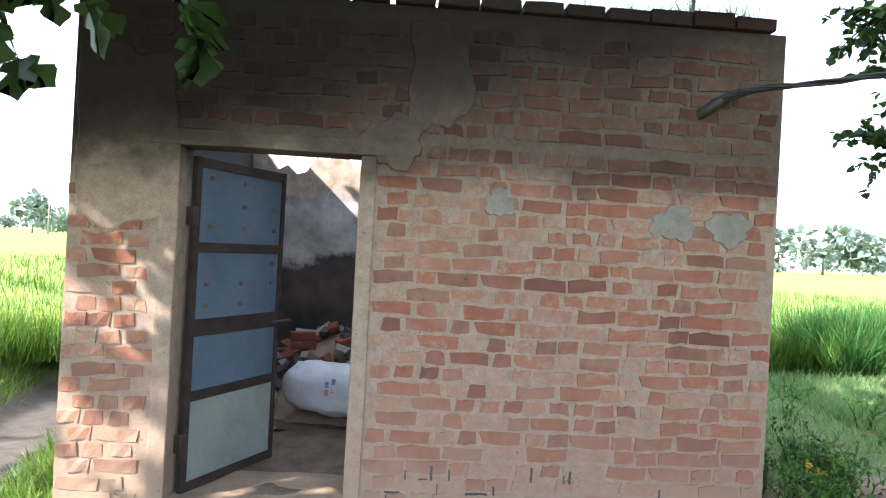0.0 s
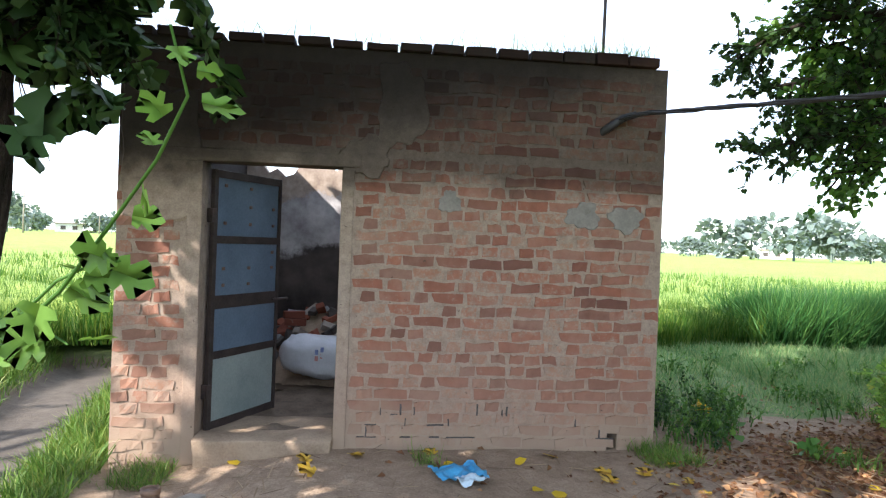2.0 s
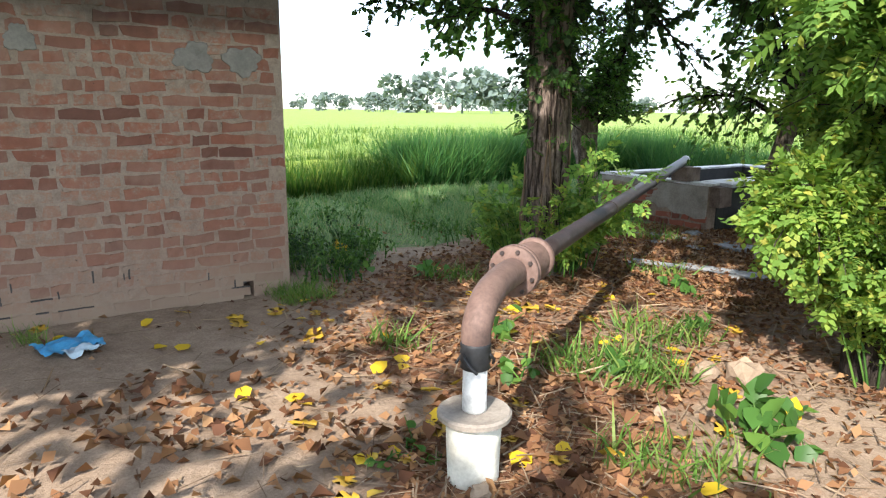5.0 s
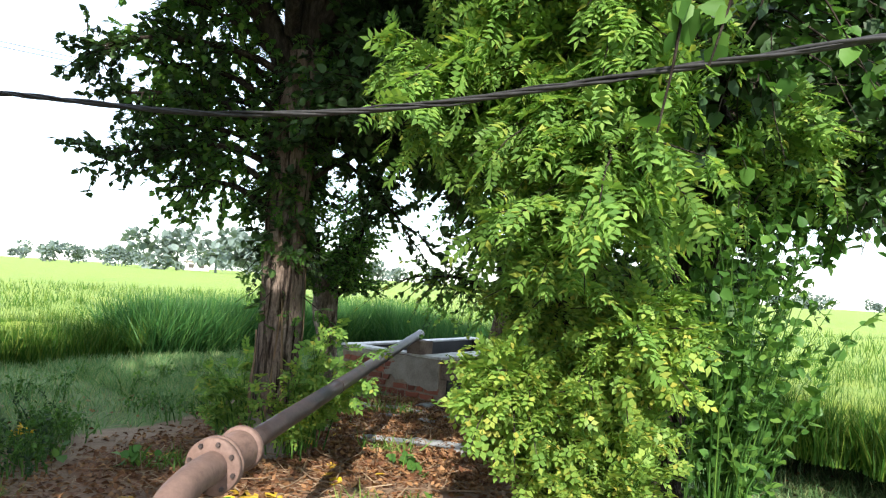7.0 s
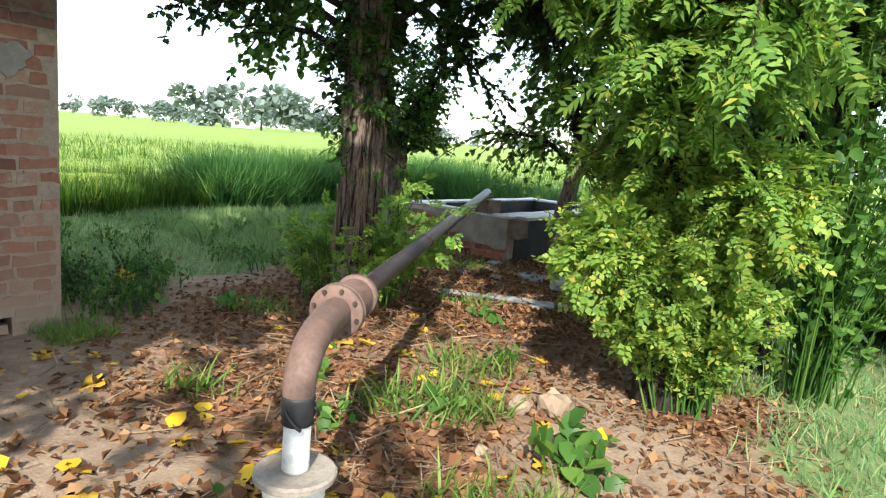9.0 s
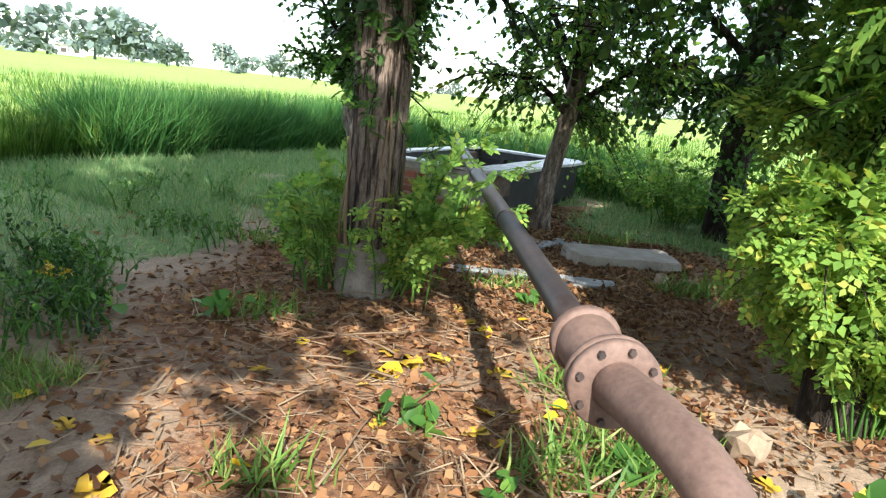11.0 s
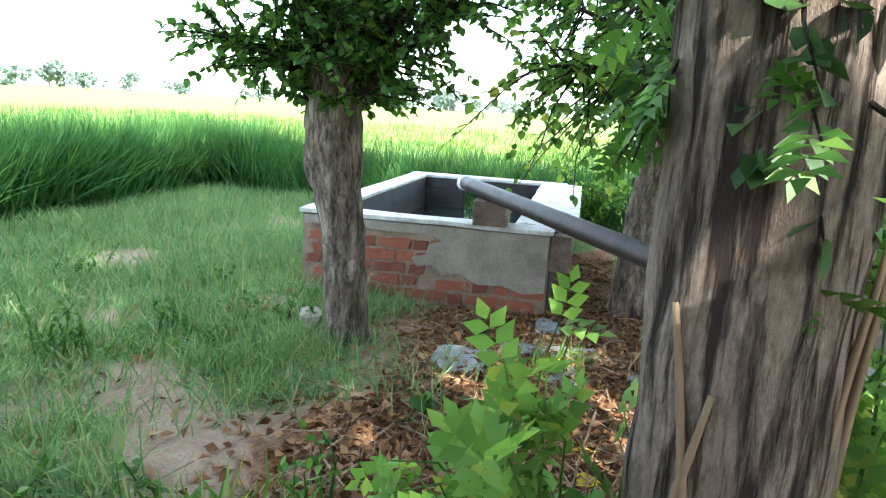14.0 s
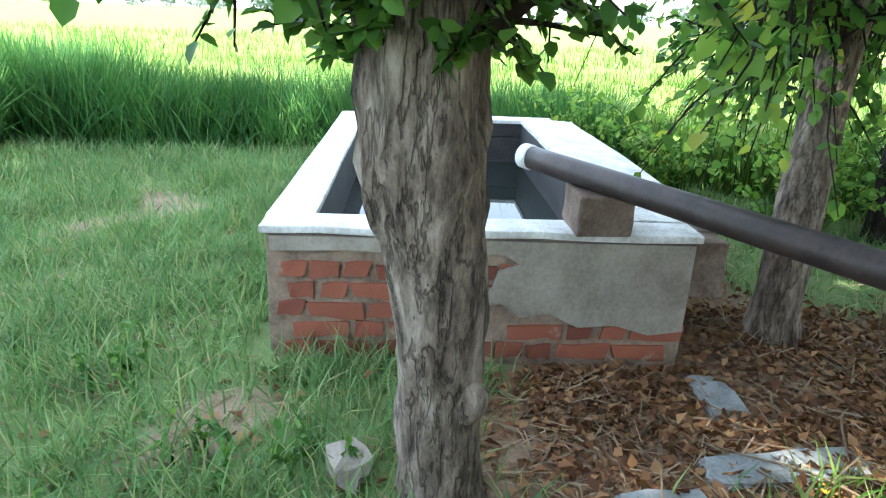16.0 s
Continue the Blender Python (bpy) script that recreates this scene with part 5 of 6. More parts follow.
# More limbs added out of view, to keep the sun off the wall.
e_limbs += [limb([(EX + 0.1, EY - 0.1, 2.4), (EX - 0.3 + 0.25 * k, EY - 0.4, 4.2), (EX - 1.0 + 0.6 * k, EY - 0.9, 5.6), (EX - 1.6 + 0.9 * k, EY - 1.3, 7.2)], 0.08, 0.015, 10) for k in range(4)]
e_limbs += [limb([(EX, EY - 0.05, 2.5), (EX - 0.35 - 0.2 * k, EY + 0.35 - 0.1 * k, 3.7), (EX - 0.7 - 0.35 * k, EY + 0.65 - 0.25 * k, 4.3 + 0.2 * k), (EX - 1.0 - 0.5 * k, EY + 0.5 - 0.4 * k, 4.7 + 0.35 * k)], 0.07, 0.015, 10) for k in range(4)]
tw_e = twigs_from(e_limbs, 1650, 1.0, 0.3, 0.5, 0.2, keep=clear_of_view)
tw_e2 = twigs_from(e_side, 110, 0.32, 0.35, 0.5, 0.2)
make_tree("mulberry_tree", "tree with lobed green leaves and shade-darkened trunk near the hut corner", (EX, EY, 0), e_trunk, e_limbs + e_side, [
    (tw_e, leaves_on(tw_e, 19, lobed(), 0.165, 0.1, 0.9, 0.2, clear_of_view), LEAF_DARK_SHADED, "crown", "dark lobed leaves"),
    (tw_e2, leaves_on(tw_e2, 11, lobed(), 0.12, 0.1), LEAF_DARK_SHADED, "low_foliage", "dark lobed leaves"),
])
e_shoots = [
    curve_points([(-2.65, -3.41, 1.35), (-2.53, -3.51, 1.47), (-2.42, -3.63, 1.57), (-2.36, -3.70, 1.65), (-2.38, -3.72, 1.74)], 5),
    curve_points([(-2.90, -3.19, 1.17), (-2.71, -3.37, 1.33), (-2.61, -3.44, 1.39), (-2.53, -3.46, 1.41)], 5),
    curve_points([(-3.05, -3.04, 1.02), (-2.85, -3.24, 1.21), (-2.73, -3.32, 1.27), (-2.65, -3.37, 1.25)], 5),
]
sh = thing("leafy_shoot", "fresh light green shoots with large lobed leaves", "branch", at=(-3.5, -2.1, 0.5))
stem = curve_points([(-3.60, -1.99, 0.47), (-3.35, -2.59, 0.82), (-3.05, -3.04, 1.02), (-2.90, -3.19, 1.17), (-2.65, -3.41, 1.35)], 12)
from_arrays("stem", *tube_arrays(stem, np.linspace(0.01, 0.004, 12), 6), LEAF_BROAD, sh)
for path in e_shoots:
    from_arrays("stem", *tube_arrays(path, np.linspace(0.004, 0.002, 5), 5), LEAF_BROAD, sh)
for path, size in zip(e_shoots, (0.062, 0.095, 0.1)):
    u = 0.08
    while u < 1.0:
        k = min(int(u * 4), 3)
        p = path[k] + (path[k + 1] - path[k]) * (u * 4 - k)
        d = np.array([rng.normal(0, 1.0), rng.normal(0, 0.5), rng.normal(-0.1, 0.5)])
        v, f = scatter(lobed(), p[None] + unit(d)[None] * 0.02, d[None], [size * rng.uniform(0.55, 1.02)], facing=np.array([0.1, -0.6, 0.6]), wild=0.3)
        from_arrays("leaf", v, f, LEAF_BROAD, sh)
        u += 0.11
for fx, fy, r, h, n in ((-7.2, -5.6, 2.9, 4.4, 260), (-9.8, -3.2, 2.4, 4.4, 60)):
    tr = (curve_points([(fx, fy, -0.3), (fx, fy, 1.5), (fx + 0.1, fy, h * 0.75)], 14), np.linspace(0.24, 0.16, 14))
    lb = [limb([(fx + 0.1, fy, h * 0.6), (fx + r * 0.4 * math.cos(k * 1.4), fy + r * 0.4 * math.sin(k * 1.4), h * 0.85 + 0.1 * k), (fx + r * 0.85 * math.cos(k * 1.4), fy + r * 0.85 * math.sin(k * 1.4), h + 0.22 * k)], 0.09, 0.02, 8) for k in range(9)]
    tw = twigs_from(lb, n, 1.0, 0.2, 0.5, 0.2)
    make_tree("shade_tree", "unseen leafy tree added to shade the clearing", (fx, fy, 0), tr, lb, [(tw, leaves_on(tw, 13, lobed(), 0.15, 0.1), LEAF_BROAD, "crown", "broad lobed leaves")])

# ---- the pump's pipe ----
PX, PY = -0.285, -2.86


def lathe(profile, at, axis=(0, 0, 1), seg=24):
    """A turned shape: profile of (radius, height) about an axis."""
    q = Vector((0, 0, 1)).rotation_difference(Vector(axis)).to_matrix()
    bm = bmesh.new()
    rings = []
    for r, h in profile:
        rings.append([bm.verts.new(Vector(at) + q @ Vector((r * math.cos(2 * math.pi * k / seg), r * math.sin(2 * math.pi * k / seg), h))) for k in range(seg)])
    for a, b in zip(rings, rings[1:]):
        for k in range(seg):
            bm.faces.new([a[k], a[(k + 1) % seg], b[(k + 1) % seg], b[k]])
    bm.faces.new(rings[0][::-1])
    bm.faces.new(rings[-1])
    bmesh.ops.recalc_face_normals(bm, faces=bm.faces[:])
    return bm


def build_pipe():
    pipe = thing("delivery_pipe", "rusty iron delivery pipe from the tube well to the tank", "pipe", at=(PX, PY, 0))
    end = np.array([5.44, 0.66, 0.785])
    v0 = np.array([0.17, -2.51, 0.675])
    d = unit(end - v0)
    bm = lathe([(0.098, -0.08), (0.1, 0.0), (0.105, 0.15), (0.108, 0.238)], (PX, PY, 0), seg=28)
    roughen(bm, 0.006, 14)
    part("plinth", bm, WHITE_PAINT, pipe, "chipped white-painted concrete plinth", True)
    bm = lathe([(0.132, 0.239), (0.142, 0.245), (0.142, 0.262), (0.134, 0.27), (0.1, 0.266), (0.06, 0.268)], (PX, PY, 0), seg=32)
    roughen(bm, 0.003, 14)
    part("cap", bm, CEMENT, pipe, "grey concrete cap disc")
    part("riser", lathe([(0.046, 0.268), (0.047, 0.28), (0.046, 0.5)], (PX, PY, 0)), WHITE_PIPE, pipe, "white pipe stub", True)
    part("strap", lathe([(0.05, 0.435), (0.057, 0.44), (0.052, 0.455), (0.06, 0.47), (0.053, 0.485), (0.06, 0.5), (0.054, 0.515), (0.058, 0.53), (0.05, 0.54)], (PX, PY, 0)), RUBBER, pipe, "black rubber strap round the joint", True)
    for k in range(3):
        a = 1.2 + 2.0 * k
        tail = [(PX + (0.058 + 0.02 * u) * math.cos(a + u), PY + (0.058 + 0.02 * u) * math.sin(a + u), 0.5 - 0.06 * u) for u in np.linspace(0, 1, 6)]
        tube_ob("strap_end", tail, [0.006] * 6, RUBBER, pipe, "", 6)
    bend = curve_points([(PX, PY, 0.52), (PX + 0.012, PY + 0.01, 0.6), (PX + 0.09, PY + 0.066, 0.672), (PX + 0.25, PY + 0.19, 0.692), tuple(v0)], 26)
    tube_ob("bend", bend, np.linspace(0.054, 0.064, 26), RUST, pipe, "rusty swept bend", 20)

    def along(s):
        return tuple(v0 + d * s)

    flange = part("flange", lathe([(0.066, -0.03), (0.112, -0.026), (0.117, -0.02), (0.117, -0.004), (0.112, 0.0), (0.07, 0.004)], along(0.0), d, 30), RUST, pipe, "rusty pipe flange", True)
    part("flange", lathe([(0.07, 0.006), (0.112, 0.008), (0.117, 0.014), (0.117, 0.026), (0.111, 0.032), (0.085, 0.04)], along(0.0), d, 30), RUST, pipe, "rusty pipe flange", True)
    part("valve_body", lathe([(0.068, 0.03), (0.066, 0.06), (0.07, 0.13), (0.085, 0.19), (0.088, 0.26), (0.08, 0.32), (0.06, 0.35), (0.054, 0.36)], along(0.0), d, 28), RUST, pipe, "rusty non-return valve", True)
    part("valve_flange", lathe([(0.07, 0.24), (0.098, 0.245), (0.102, 0.255), (0.102, 0.275), (0.097, 0.283), (0.07, 0.288)], along(0.0), d, 28), RUST, pipe, "rusty valve flange", True)
    for k in range(8):
        a = 2 * math.pi * k / 8
        q = Vector((0, 0, 1)).rotation_difference(Vector(d)).to_matrix()
        c = Vector(v0) + q @ Vector((0.096 * math.cos(a), 0.096 * math.sin(a), -0.04))
        part("bolt", lathe([(0.009, 0.0), (0.01, 0.003), (0.01, 0.078), (0.008, 0.083)], c, d, 6), DARK_IRON, flange)
    total = float(np.linalg.norm(end - v0))
    pts = [v0 + d * s for s in np.linspace(0.34, total, 30)]
    tube_ob("long_pipe", pts, [0.05] * 30, PIPE_BROWN, pipe, "long dark brown pipe", 20)
    part("pipe_mouth", lathe([(0.051, -0.05), (0.054, -0.04), (0.054, 0.006), (0.044, 0.008), (0.042, -0.03)], tuple(end), d, 22), PALE_CEMENT, pipe, "pale worn rim of the pipe's mouth", True)
    for s in (1.9, 3.6):
        part("weld_collar", lathe([(0.05, -0.012), (0.055, -0.008), (0.055, 0.008), (0.05, 0.012)], along(s), d, 20), PIPE_BROWN, pipe, "", True)


build_pipe()

# ---- the tank ----
TX0, TX1, TY0, TY1, TH = 5.05, 8.2, 0.0, 1.72, 0.56


def build_tank():
    tank = thing("water_tank", "brick and cement water tank with pale rim, part full", "tank", at=(6.6, 0.86, 0))
    w = 0.17

    def slab(name, lo, hi, mat, label="", rough=0.006, cuts=4, bevel=0.008):
        bm = bmesh.new()
        box(bm, lo, hi, bevel)
        roughen(bm, rough, 6, cuts)
        return part(name, bm, mat, tank, label)

    slab("front_wall", (TX0 + 0.012, TY0 + 0.01, -0.1), (TX0 + w, TY1 - 0.01, TH - 0.03), OLD_MORTAR, "plastered front wall with bare brick", 0.003)
    slab("side_wall", (TX0 + w, TY1 - w, -0.1), (TX1 - w, TY1, TH - 0.03), DARK_CEMENT)
    slab("side_wall", (TX0 + w, TY0, -0.1), (TX1 - w, TY0 + w + 0.08, TH - 0.03), DARK_CEMENT)
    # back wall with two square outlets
    slab("back_wall", (TX1 - w, TY0, -0.1), (TX1, TY1, 0.16), DARK_CEMENT)
    slab("back_wall", (TX1 - w, TY0, 0.42), (TX1, TY1, TH - 0.03), DARK_CEMENT)
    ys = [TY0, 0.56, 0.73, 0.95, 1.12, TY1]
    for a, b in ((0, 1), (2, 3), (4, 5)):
        slab("back_pier", (TX1 - w, ys[a], 0.163), (TX1, ys[b], 0.417), DARK_CEMENT)
    # rim
    slab("rim", (TX0 - 0.012, TY0 - 0.01, TH - 0.028), (TX0 + w + 0.01, TY1 + 0.012, TH + 0.004), PALE_CEMENT, "pale cement rim lifted towards white for skylight", 0.011, 7)
    slab("rim", (TX0 + w + 0.012, TY1 - w - 0.01, TH - 0.028), (TX1 - w - 0.012, TY1 + 0.012, TH + 0.002), PALE_CEMENT, "pale cement rim lifted towards white for skylight", 0.006, 6)
    slab("rim", (TX0 + w + 0.012, TY0 - 0.16, TH - 0.028), (TX1 - w - 0.012, TY0 + w + 0.09, TH + 0.01), PALE_CEMENT, "broken pale rim lifted towards white for skylight", 0.016, 7)
    slab("rim", (TX1 - w - 0.01, TY0 - 0.01, TH - 0.028), (TX1 + 0.01, TY1 + 0.012, TH + 0.004), PALE_CEMENT, "pale cement rim lifted towards white for skylight", 0.006, 6)
    # brick spur at the corner
    slab("corner_spur", (TX0 + 0.02, TY0 - 0.13, 0.3), (TX0 + 0.25, TY0 + 0.008, TH - 0.032), PIPE_BLOCK, "broken brick corner", 0.012, 3)
    bm = bmesh.new()
    bmesh.ops.create_grid(bm, x_segments=4, y_segments=4, size=0.5, matrix=Matrix.Translation(((TX0 + TX1) / 2, (TY0 + TY1) / 2, 0.21)) @ Matrix.Diagonal((TX1 - TX0 - 2 * w + 0.02, TY1 - TY0 - 2 * w + 0.02, 1, 1)))
    part("water", bm, WATER, tank, "dark still water")
    slab("tank_floor", (TX0 + w, TY0 + w, -0.1), (TX1 - w, TY1 - w, -0.05), DARK_GREY)
    # bare bricks, laid in courses on the front
    shapes = {long: [brick_mesh("tank_brick", 0.215 if long else 0.105, 50 + k + 9 * long, TANK_BRICK) for k in range(4)] for long in (True, False)}
    r = random.Random(9)
    rot = Matrix.Rotation(radians(-90), 4, "Z")
    for y, z, long in lay(TY0 + 0.02, TY1 - 0.01, 0.0, 0.46, 21):
        bare = y > 0.74 + 0.14 * math.sin(z * 9) or z < 0.17 + 0.06 * math.sin(y * 6)
        if bare:
            ob = put(new("brick", r.choice(shapes[long])), tank)
            ob.matrix_basis = Matrix.Translation((TX0, y, z)) @ rot
    # plaster skin over the rest of the front
    bm = bmesh.new()
    pts = [(0.02, 0.15), (0.16, 0.13), (0.3, 0.17), (0.46, 0.16), (0.58, 0.22), (0.7, 0.2), (0.78, 0.26), (0.88, 0.24), (0.92, 0.3), (0.82, 0.33), (0.8, 0.4), (0.72, 0.43), (0.78, 0.47), (1.1, 0.46), (1.4, 0.475), (1.69, 0.465), (1.69, 0.525), (0.02, 0.525)]
    front = [bm.verts.new((TX0 - 0.009, y, z)) for y, z in pts]
    back = [bm.verts.new((TX0 + 0.014, y, z)) for y, z in pts]
    for k in range(len(pts)):
        q = (k + 1) % len(pts)
        bm.faces.new([front[k], front[q], back[q], back[k]])
    bm.faces.new(front[::-1])
    bmesh.ops.recalc_face_normals(bm, faces=bm.faces[:])
    part("plaster", bm, CEMENT, tank, "grey cement plaster, ragged at the edge")


build_tank()
bm = bmesh.new()
box(bm, (5.0, 0.30, TH + 0.004), (5.27, 0.52, TH + 0.17), 0.012)
roughen(bm, 0.012, 8, 2)
tagged(part("pipe_block", bm, PIPE_BLOCK), "rough brick block that props the pipe on the rim", "block")

# ---- slabs and stones ----


def slab_stone(name, label, x, y, w, d, h, rot, mat, seed, sunk=0.03, group="paving slabs"):
    bm = bmesh.new()
    r = random.Random(seed)
    n = 20
    top, low = [], []
    for k in range(n):
        a = 2 * math.pi * (k + 0.5) / n
        q = 1 / max(abs(math.cos(a)), abs(math.sin(a)))
        q = (0.15 + 0.85 * q) * r.uniform(0.93, 1.03)
        p = Matrix.Rotation(radians(rot), 3, "Z") @ Vector((w / 2 * math.cos(a) * q, d / 2 * math.sin(a) * q, 0))
        top.append(bm.verts.new((x + p.x * 0.97, y + p.y * 0.97, h + r.uniform(-0.006, 0.006))))
        low.append(bm.verts.new((x + p.x, y + p.y, -sunk)))
    bm.faces.new(top)
    for k in range(n):
        bm.faces.new([low[k], low[(k + 1) % n], top[(k + 1) % n], top[k]])
    bmesh.ops.recalc_face_normals(bm, faces=bm.faces[:])
    bmesh.ops.bevel(bm, geom=[e for e in bm.edges if abs(e.verts[0].co.z - e.verts[1].co.z) < 0.02 and e.verts[0].co.z > h - 0.02], offset=0.008, segments=2, affect="EDGES")
    return tagged(part(name, bm, mat), label, "slab", group)


for k, (x, y, w, d, h, rot) in enumerate(((4.06, 0.38, 0.38, 0.3, 0.016, 4), (4.35, -0.08, 0.17, 0.6, 0.014, 6), (4.48, -0.77, 0.32, 0.38, 0.018, -8), (4.78, -0.03, 0.26, 0.15, 0.016, 3), (4.74, -1.02, 0.27, 0.28, 0.02, 12), (4.03, -0.13, 0.22, 0.22, 0.012, 10), (4.11, -0.56, 0.11, 0.2, 0.012, 0), (3.12, -0.85, 0.22, 0.5, 0.02, 30), (3.36, -1.29, 0.26, 0.6, 0.022, 20), (3.45, -1.62, 0.24, 0.4, 0.02, 25))):
    slab_stone("paving_slab", "worn grey stone slab half sunk in dead leaves", x, y, w, d, h + float(ground_z(np.array(x), np.array(y))) + 0.022, rot, STONE, 30 + k)
slab_stone("concrete_slab", "thick broken concrete slab lying over brick rubble", 4.45, -1.6, 0.55, 1.05, 0.1, 35, CEMENT, 77, 0.02, "")
for k, (x, y, s) in enumerate(((4.33, 1.32, 0.15), (1.45, -2.85, 0.17), (1.32, -2.72, 0.12), (4.0, -2.05, 0.14), (4.15, -2.2, 0.1), (-0.35, -3.0, 0.07), (0.75, -2.9, 0.06))):
    bm = bmesh.new()
    bmesh.ops.create_icosphere(bm, subdivisions=2, radius=s * 0.6, matrix=Matrix.Translation((x, y, s * 0.2)) @ Matrix.Diagonal((1, 0.8, 0.75, 1)))
    roughen(bm, s * 0.3, 5.0 / s * 0.5)
    roughen(bm, s * 0.08, 30)
    tagged(part("stone", bm, EARTH if k else CEMENT), "rough lump of broken masonry on the earth", "stone", "loose stones")

# ---- inside the hut: rubble, sack ----


def rubble_brick(x, y, z, rx, ry, rz, s, mat, name="loose_brick", label="broken brick on the rubble heap", group="rubble bricks"):
    bm = bmesh.new()
    box(bm, (-0.11 * s, -0.052 * s, -0.036 * s), (0.11 * s, 0.052 * s, 0.036 * s), 0.008)
    roughen(bm, 0.008, 9, 1)
    bmesh.ops.transform(bm, matrix=pose(x, y, z, rx, ry, rz), verts=bm.verts[:])
    return tagged(part(name, bm, mat), label, "brick", group)


def heap_z(x, y):
    return 0.05 + 0.62 * math.exp(-((x + 2.6) ** 2 / 0.8 + (y - 2.7) ** 2 / 0.45)) + 0.05 * math.sin(x * 9) * math.sin(y * 8)


bm = bmesh.new()
bmesh.ops.create_grid(bm, x_segments=44, y_segments=44, size=0.5, matrix=Matrix.Translation((-2.2, 2.3, 0)) @ Matrix.Diagonal((2.6, 1.7, 1, 1)))
for v in bm.verts:
    v.co.z = heap_z(v.co.x, v.co.y) - 0.03 + 0.06 * noise.noise(v.co * 6)
tagged(part("rubble_heap", bm, EARTH), "heap of earth and brick rubble inside the hut", "rubble", kind="stuff")
r = random.Random(4)
for k in range(120):
    x, y = r.uniform(-3.4, -1.7), r.uniform(1.75, 3.1)
    if math.hypot(x + 2.75, (y - 1.75) * 1.3) < 0.42:
        continue
    rubble_brick(x, y, heap_z(x, y) + 0.02, r.uniform(-40, 40), r.uniform(-40, 40), r.uniform(0, 180), r.uniform(0.6, 1.05), r.choice((DARK_GREY, CEMENT, TANK_BRICK, STONE, DARK_GREY)))
rubble_brick(-2.92, 2.35, 0.66, 0, 0, 20, 1.0, TANK_BRICK)
rubble_brick(-2.9, 2.33, 0.585, 4, 0, 5, 1.0, TANK_BRICK)


def build_sack():
    sack = thing("cement_sack", "half-full white woven sack with faded print", "sack", at=(-2.6, 1.75, 0.1))
    bm = bmesh.new()
    bmesh.ops.create_uvsphere(bm, u_segments=40, v_segments=20, radius=1)
    for v in bm.verts:
        c = v.co.copy()
        p = Vector((math.copysign(abs(c.x) ** 0.65, c.x) * 0.42, math.copysign(abs(c.y) ** 0.7, c.y) * 0.26, math.copysign(abs(c.z) ** 0.75, c.z) * 0.19))
        p.z += 0.09 * max(0, -p.x) + 0.03 * noise.noise(c * 2.5)
        p += noise.noise_vector(c * 4) * 0.018 + noise.noise_vector(c * 11) * 0.006
        v.co = Matrix.Rotation(radians(-12), 3, "Z") @ p + Vector((-2.55, 1.72, 0.33))
    part("body", bm, SACK, sack, "", True)
    for k in range(7):
        x = -2.6 + 0.05 * k
        for z0 in (0.42, 0.36):
            bm = bmesh.new()
            bmesh.ops.create_grid(bm, x_segments=1, y_segments=2, size=0.5, matrix=Matrix.Translation((x, 1.452 + 0.012 * k, z0 + 0.02 * (k % 2))) @ Matrix.Rotation(radians(80), 4, "X") @ Matrix.Diagonal((0.03, 0.045, 1, 1)))
            part("print_bar", bm, INK_BLUE if z0 > 0.4 else INK_RED, sack, "bar of faded print")


build_sack()

# ---- cable ----


def build_cable():
    main = curve_points([(-0.46, 0.05, 2.36), (-0.42, -0.05, 2.38), (-0.3, -0.2, 2.42), (-0.1, -0.6, 2.385), (0.03, -1.1, 2.325), (0.25, -1.6, 2.27), (0.48, -2.1, 2.25), (0.72, -2.6, 2.27), (0.9, -3.1, 2.31), (1.0, -3.6, 2.345), (1.06, -4.1, 2.37), (1.08, -4.6, 2.38), (1.09, -5.2, 2.4), (1.1, -7.0, 2.7), (1.2, -10, 3.6)], 70)
    cable = thing("cable_bundle", "thick black cable bundle slung from the hut wall", "cable", at=(-0.46, 0.05, 2.36))
    for k in range(4):
        off = np.array([[0.008 * math.cos(u * 0.8 + k * 1.6), 0.004, 0.009 * math.sin(u * 0.8 + k * 1.6) - 0.01 * (k == 3) * math.sin(u)] for u in range(70)])
        tube_ob("strand", main + off, [0.0085 if k < 3 else 0.005] * 70, CABLE, cable, seg=7)
    clamp = curve_points([(-0.5, 0.06, 2.30), (-0.45, -0.03, 2.345), (-0.36, -0.07, 2.41), (-0.27, -0.1, 2.44)], 14)
    tube_ob("sleeve", clamp, np.linspace(0.032, 0.024, 14), RUBBER, cable, "black taped sleeve", 10, 0.1)


build_cable()

# ---- small things on the ground ----


def build_bag():
    bag = thing("plastic_wrapper", "crumpled blue plastic wrapper on the earth", "wrapper", at=(-1.52, -0.58, 0))
    for name, mat, w, d, x, y, s in (("sheet", BLUE_PLASTIC, 0.34, 0.24, -1.52, -0.55, 1.0), ("lining", PALE_PLASTIC, 0.2, 0.12, -1.46, -0.67, 2.0)):
        bm = bmesh.new()
        bmesh.ops.create_grid(bm, x_segments=18, y_segments=14, size=0.5, matrix=Matrix.Translation((x, y, 0.03)) @ Matrix.Rotation(radians(20 * s), 4, "Z") @ Matrix.Diagonal((w, d, 1, 1)))
        for v in bm.verts:
            v.co.z += 0.03 * noise.noise(v.co * 14 + Vector((s, 0, 0))) + 0.015 * noise.noise(v.co * 40)
            v.co += noise.noise_vector(v.co * 12) * Vector((0.03, 0.03, 0)).length * 0.6 * Vector((1, 1, 0)).length * 0.5
            v.co.z = max(v.co.z, 0.006)
        part(name, bm, mat, bag, "", True)


build_bag()

post = thing("short_post", "short brown pipe post standing in the ground", "post", at=(-3.05, -1.62, 0))
